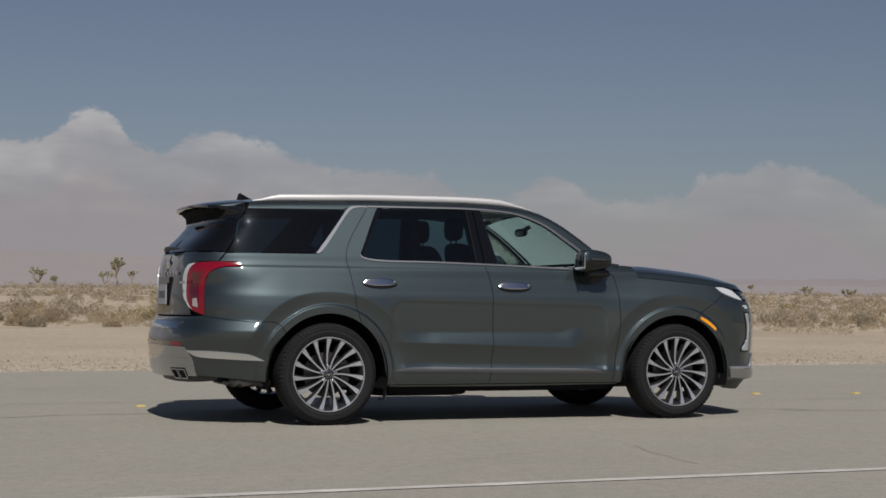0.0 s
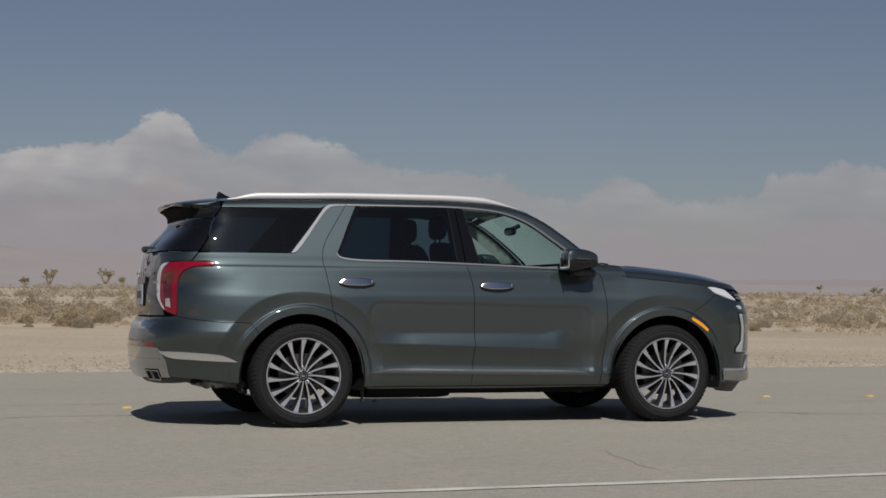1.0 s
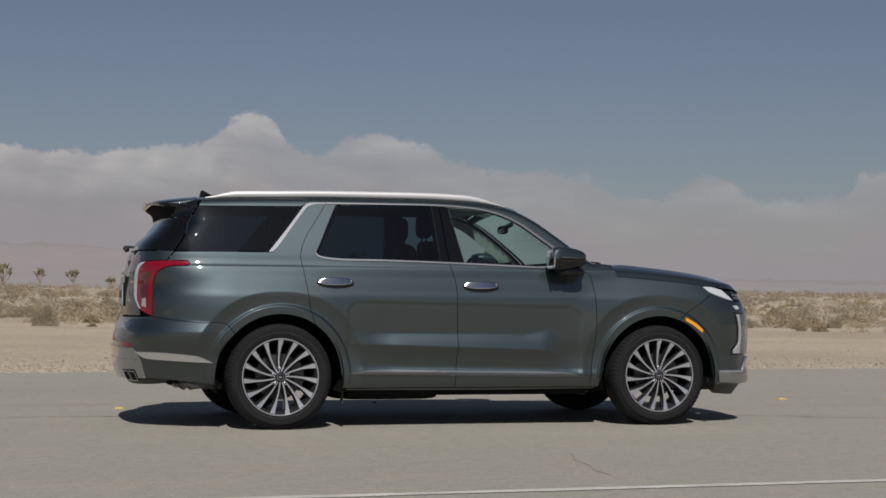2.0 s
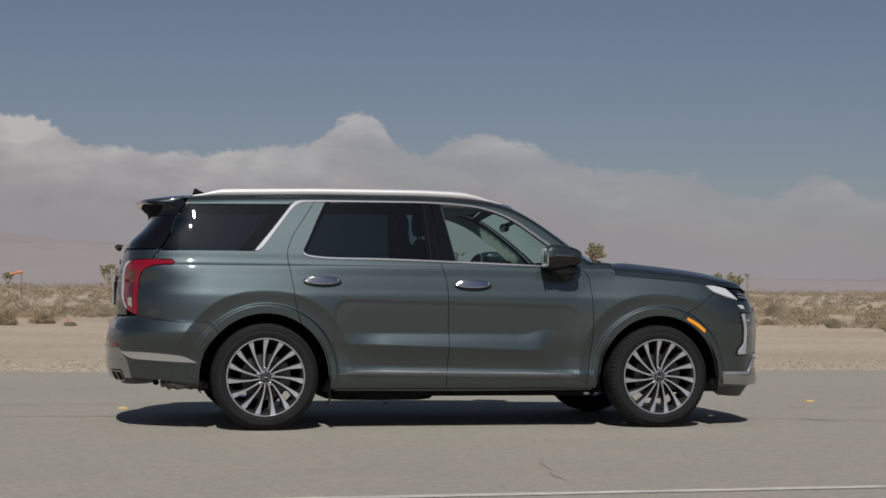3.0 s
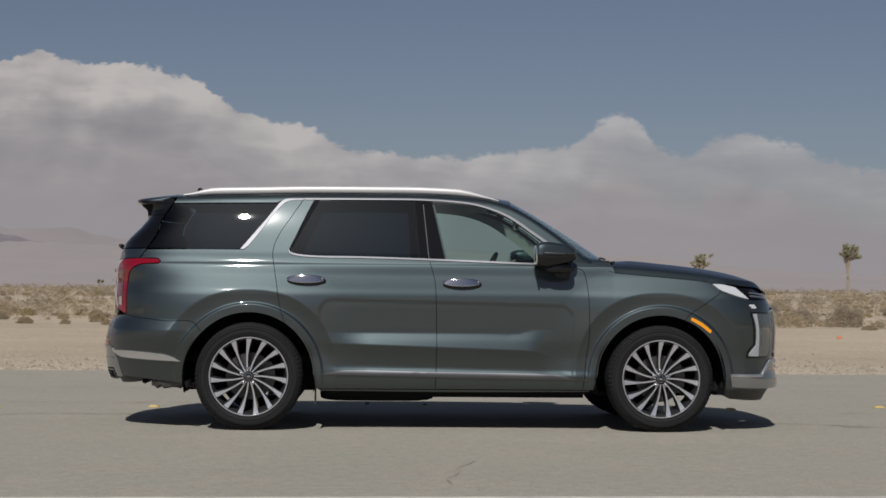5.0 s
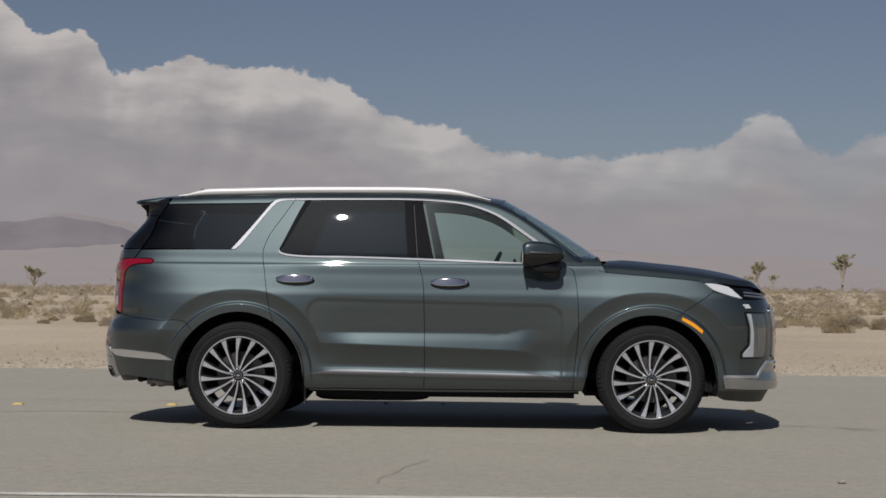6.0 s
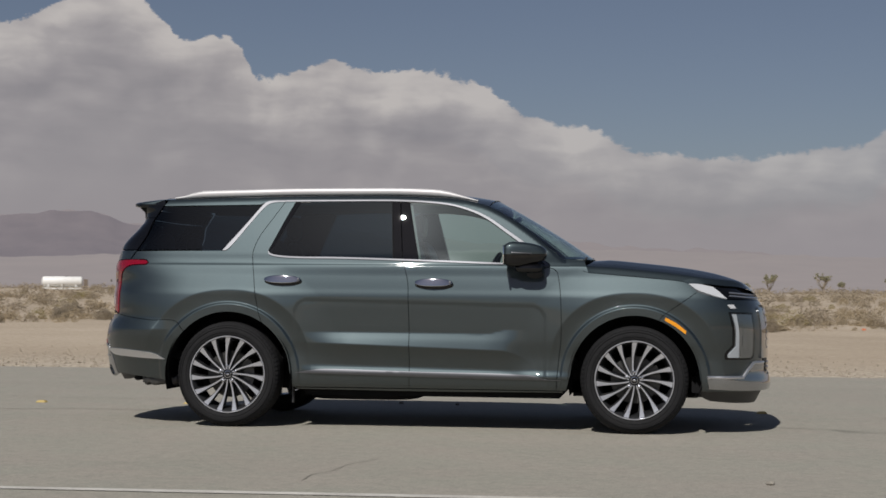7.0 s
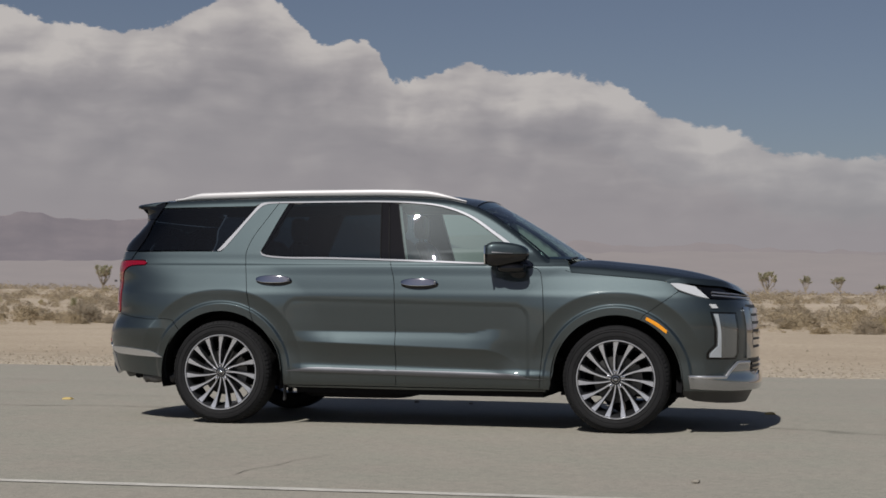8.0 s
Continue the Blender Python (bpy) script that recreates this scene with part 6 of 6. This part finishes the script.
def rosette(v, f, c, axis, size, r, blades):
    """Stiff pointed leaves round the end of a limb."""
    for _ in range(blades):
        d = Vector((r.gauss(0, 1), r.gauss(0, 1), r.gauss(0, 1))).normalized() + axis * .75
        d.normalize()
        root = c - axis * r.uniform(0, size * 1.3)
        s = d.cross(Vector((r.gauss(0, 1), r.gauss(0, 1), r.gauss(0, 1)))).normalized() * size * .13
        tip = root + d * size * r.uniform(.75, 1.15)
        n = len(v)
        v += [tuple(root - s), tuple(root + s), tuple(tip)]
        f.append((n, n + 1, n + 2))


def joshua_tree(az, dist, height, spread, limbs, seed, label, bare=.45, dead=False):
    r = random.Random(seed)
    x, y = bearing(az, dist)
    t = tagged(new("joshua_tree"), label, "tree")
    t.location = (x, y, land(x, y) - .1)
    trunk = bmesh.new()
    lv, lf, dv, df = [], [], [], []
    fork = height * bare
    ends = []
    base = [Vector((0, 0, 0)), Vector((r.uniform(-.1, .1), 0, fork * .5)), Vector((r.uniform(-.15, .15), 0, fork))]

    def limb(pts, r0, r1):
        n = len(pts)
        b = tube([tuple(p) for p in pts], [r0 + (r1 - r0) * i / (n - 1) for i in range(n)], 7)
        me = bpy.data.meshes.new("limb")
        b.to_mesh(me)
        b.free()
        trunk.from_mesh(me)
        bpy.data.meshes.remove(me)

    w = height * .016 + .03
    limb(base, w * 1.3, w)
    for i in range(limbs):
        a = 6.283 * i / limbs + r.uniform(-.5, .5)
        reach = spread * .5 * r.uniform(.45, 1.0) if limbs > 1 else .05
        top = height * r.uniform(.78, 1.0)
        start = base[2] - Vector((0, 0, fork * r.uniform(0, .35)))
        mid = start + Vector((math.cos(a) * reach * .75, math.sin(a) * reach * .75, (top - start.z) * .42))
        end = Vector((math.cos(a) * reach, math.sin(a) * reach, top - .25))
        limb([start, mid, end], w * .8, w * .6)
        ends.append((mid, end))
        if r.random() < .6 and limbs > 1:
            e2 = mid + Vector((math.cos(a + 1.2) * reach * .5, math.sin(a + 1.2) * reach * .5, (top - mid.z) * r.uniform(.35, .7)))
            limb([mid, (mid + e2) / 2 + Vector((0, 0, .05)), e2], w * .6, w * .5)
            ends.append((mid, e2))
    # each limb forks again into short arms
    arms = []
    for mid, end in ends:
        arms.append((mid, end))
        if limbs > 1 and not dead:
            for _ in range(r.choice((2, 3, 3))):
                root = mid + (end - mid) * r.uniform(.2, .8)
                tip = root + Vector((r.gauss(0, .5), r.gauss(0, .5), r.uniform(.25, .9))).normalized() * height * r.uniform(.14, .26)
                tip.z = min(tip.z, height - .2)
                limb([root, (root + tip) / 2 + Vector((0, 0, -.03)), tip], w * .5, w * .4)
                arms.append((root, tip))
    ends = arms
    size = max(.22, height * .062)
    for mid, end in ends:
        ax = (end - mid).normalized()
        if dead:
            rosette(dv, df, end, ax, size * .5, r, 26)
            continue
        rosette(lv, lf, end + ax * size * .5, ax, size, r, 90)
        rosette(lv, lf, end - ax * size * .4, ax, size * .8, r, 40)
        for k in range(2):
            rosette(dv, df, mid + (end - mid) * (.35 + .3 * k), -ax, size * .5, r, 14)
    part("trunk", trunk, BARK, t)
    if lv:
        mesh_object("crown", lv, lf, SPINES, smooth=False, parent=t)
    if dv:
        mesh_object("dead_leaves", dv, df, DRY_SPINES, smooth=False, parent=t)
    return t


JOSHUA = "joshua tree with bare trunk and spiky green tufts"
TREES = [
    (6.25, 273, 3.6, 2.9, 7, .32, JOSHUA), (8.49, 275, 3.0, 2.2, 6, .35, JOSHUA), (8.81, 253, 4.8, 1.9, 6, .48, JOSHUA), (9.31, 256, 2.9, .9, 3, .5, JOSHUA),
    (4.41, 300, 4.0, 2.9, 7, .32, JOSHUA), (3.61, 300, 2.2, 1.0, 3, .4, JOSHUA), (16.65, 225, 7.0, .8, 4, .58, "tall slender joshua tree with green crown"), (11.74, 210, 5.2, 1.2, 4, .52, JOSHUA),
    (21.13, 150, 3.0, 2.9, 8, .22, "spreading joshua tree with many green arms"), (31.01, 298, 2.4, .7, 2, .5, JOSHUA), (32.82, 278, 2.3, 2.2, 5, .3, JOSHUA),
    (34.20, 258, 2.0, 2.2, 5, .3, JOSHUA), (-3.45, 250, 2.8, 2.0, 6, .35, JOSHUA), (-4.94, 260, 2.2, 1.1, 3, .4, JOSHUA), (-7.23, 260, 2.6, 1.6, 5, .4, JOSHUA), (-9.1, 290, 2.0, 1.2, 3, .4, JOSHUA),
    (-16.03, 199, 3.3, 2.2, 6, .35, JOSHUA), (-22.95, 199, 3.6, 2.8, 7, .35, JOSHUA), (-.15, 250, 4.0, 2.9, 7, .30, JOSHUA), (1.15, 260, 3.2, 1.4, 5, .3, JOSHUA), (2.28, 260, 3.0, 1.9, 6, .35, JOSHUA), (3.52, 280, 2.2, 1.4, 4, .3, JOSHUA), (6.85, 290, 2.4, 1.6, 4, .3, JOSHUA)]
for i, (az, dist, h, s, n, bare, label) in enumerate(TREES):
    joshua_tree(az, dist, h, s, n, 50 + i, label, bare)
joshua_tree(7.07, 269, 1.5, 1.2, 2, 91, "dead leaning joshua tree stump without leaves", .5, True)
yx, yy = bearing(-22.87, 98)
yucca = tagged(new("yucca"), "small bright green spiky yucca standing in scrub", "yucca")
yucca.location = (yx, yy, land(yx, yy))
part("stem", tube([(0, 0, -.05), (0, 0, .45)], .06, 8), BARK, yucca)
lv, lf = [], []
rosette(lv, lf, Vector((0, 0, .55)), Vector((0, 0, 1)), .32, random.Random(3), 140)
mesh_object("leaves", lv, lf, SPINES, smooth=False, parent=yucca)

# ---- things out in the desert ----
tx, ty = bearing(-19.82, 214)
tank = tagged(new("storage_tank"), "white horizontal cylindrical tank on a low frame in the desert", "tank")
tank.matrix_world = pose(tx, ty, land(tx, ty) + .50, 0, 0, 20) @ Matrix.Scale(.90, 4)
bm = lathe([(.001, -2.85), (.45, -2.8), (.66, -2.68), (.72, -2.5), (.72, 2.5), (.66, 2.68), (.45, 2.8), (.001, 2.85)], 40)
bm.transform(Matrix.Translation((0, 0, .75)) @ Matrix.Rotation(radians(90), 4, "Z"))
part("tank_shell", bm, TANK_WHITE, tank)
for x in (-1.9, 0, 1.9):
    part("tank_cradle", box((x, 0, .10), (.25, 1.3, .45), .02), TANK_WHITE, tank)
part("tank_frame", box((0, 0, -.25), (5.4, 1.2, .25), .02), TANK_WHITE, tank)
for x in (-2.2, 2.2):
    for y in (-.5, .5):
        part("frame_leg", box((x, y, -.45), (.15, .15, .5), .01), WOOD, tank)
part("tank_hatch", lathe([(.001, 0), (.25, 0), (.25, .15)], 20), STEEL, tank).matrix_basis = pose(.6, 0, 1.5, -90)
part("tank_cabinet", box((3.25, 0, .35), (.6, 1.0, 1.5), .03), WOOD, tank)

px, py = bearing(21.92, 200)
post = tagged(new("marker_post"), "thin dark post with a small box on top", "post")
post.location = (px, py, land(px, py))
part("pole", tube([(0, 0, -.2), (0, 0, 2.6)], .06, 8), WOOD, post)
part("box_head", box((0, 0, 2.65), (.42, .3, .34), .02), WOOD, post)

fx, fy = bearing(-3.32, 130)
sock = tagged(new("wind_sock"), "orange wind sock blowing on a thin pole", "wind sock")
sock.location = (fx, fy, land(fx, fy))
part("pole", tube([(0, 0, -.2), (0, 0, 2.05)], .022, 8), STEEL, sock)
part("sock", tube([(.05, 0, 2.02), (-.3, 0, 2.0), (-.62, 0, 1.90), (-.85, 0, 1.86)], [.13, .11, .08, .06], 12, False), ORANGE, sock)


def survey_flag(x, y):
    s = tagged(new("survey_marker"), "small orange survey marker stuck in the sand", "marker", group="survey markers")
    s.location = (x, y, land(x, y))
    part("stake", tube([(0, 0, -.05), (0, 0, .06)], .008, 6), WOOD, s)
    part("tape", box((.02, 0, .045), (.12, .03, .06), .008), ORANGE, s)


for az, d in ((9.95, 53), (16.95, 41), (-5.8, 41), (-2.6, 56)):
    survey_flag(*bearing(az, d))
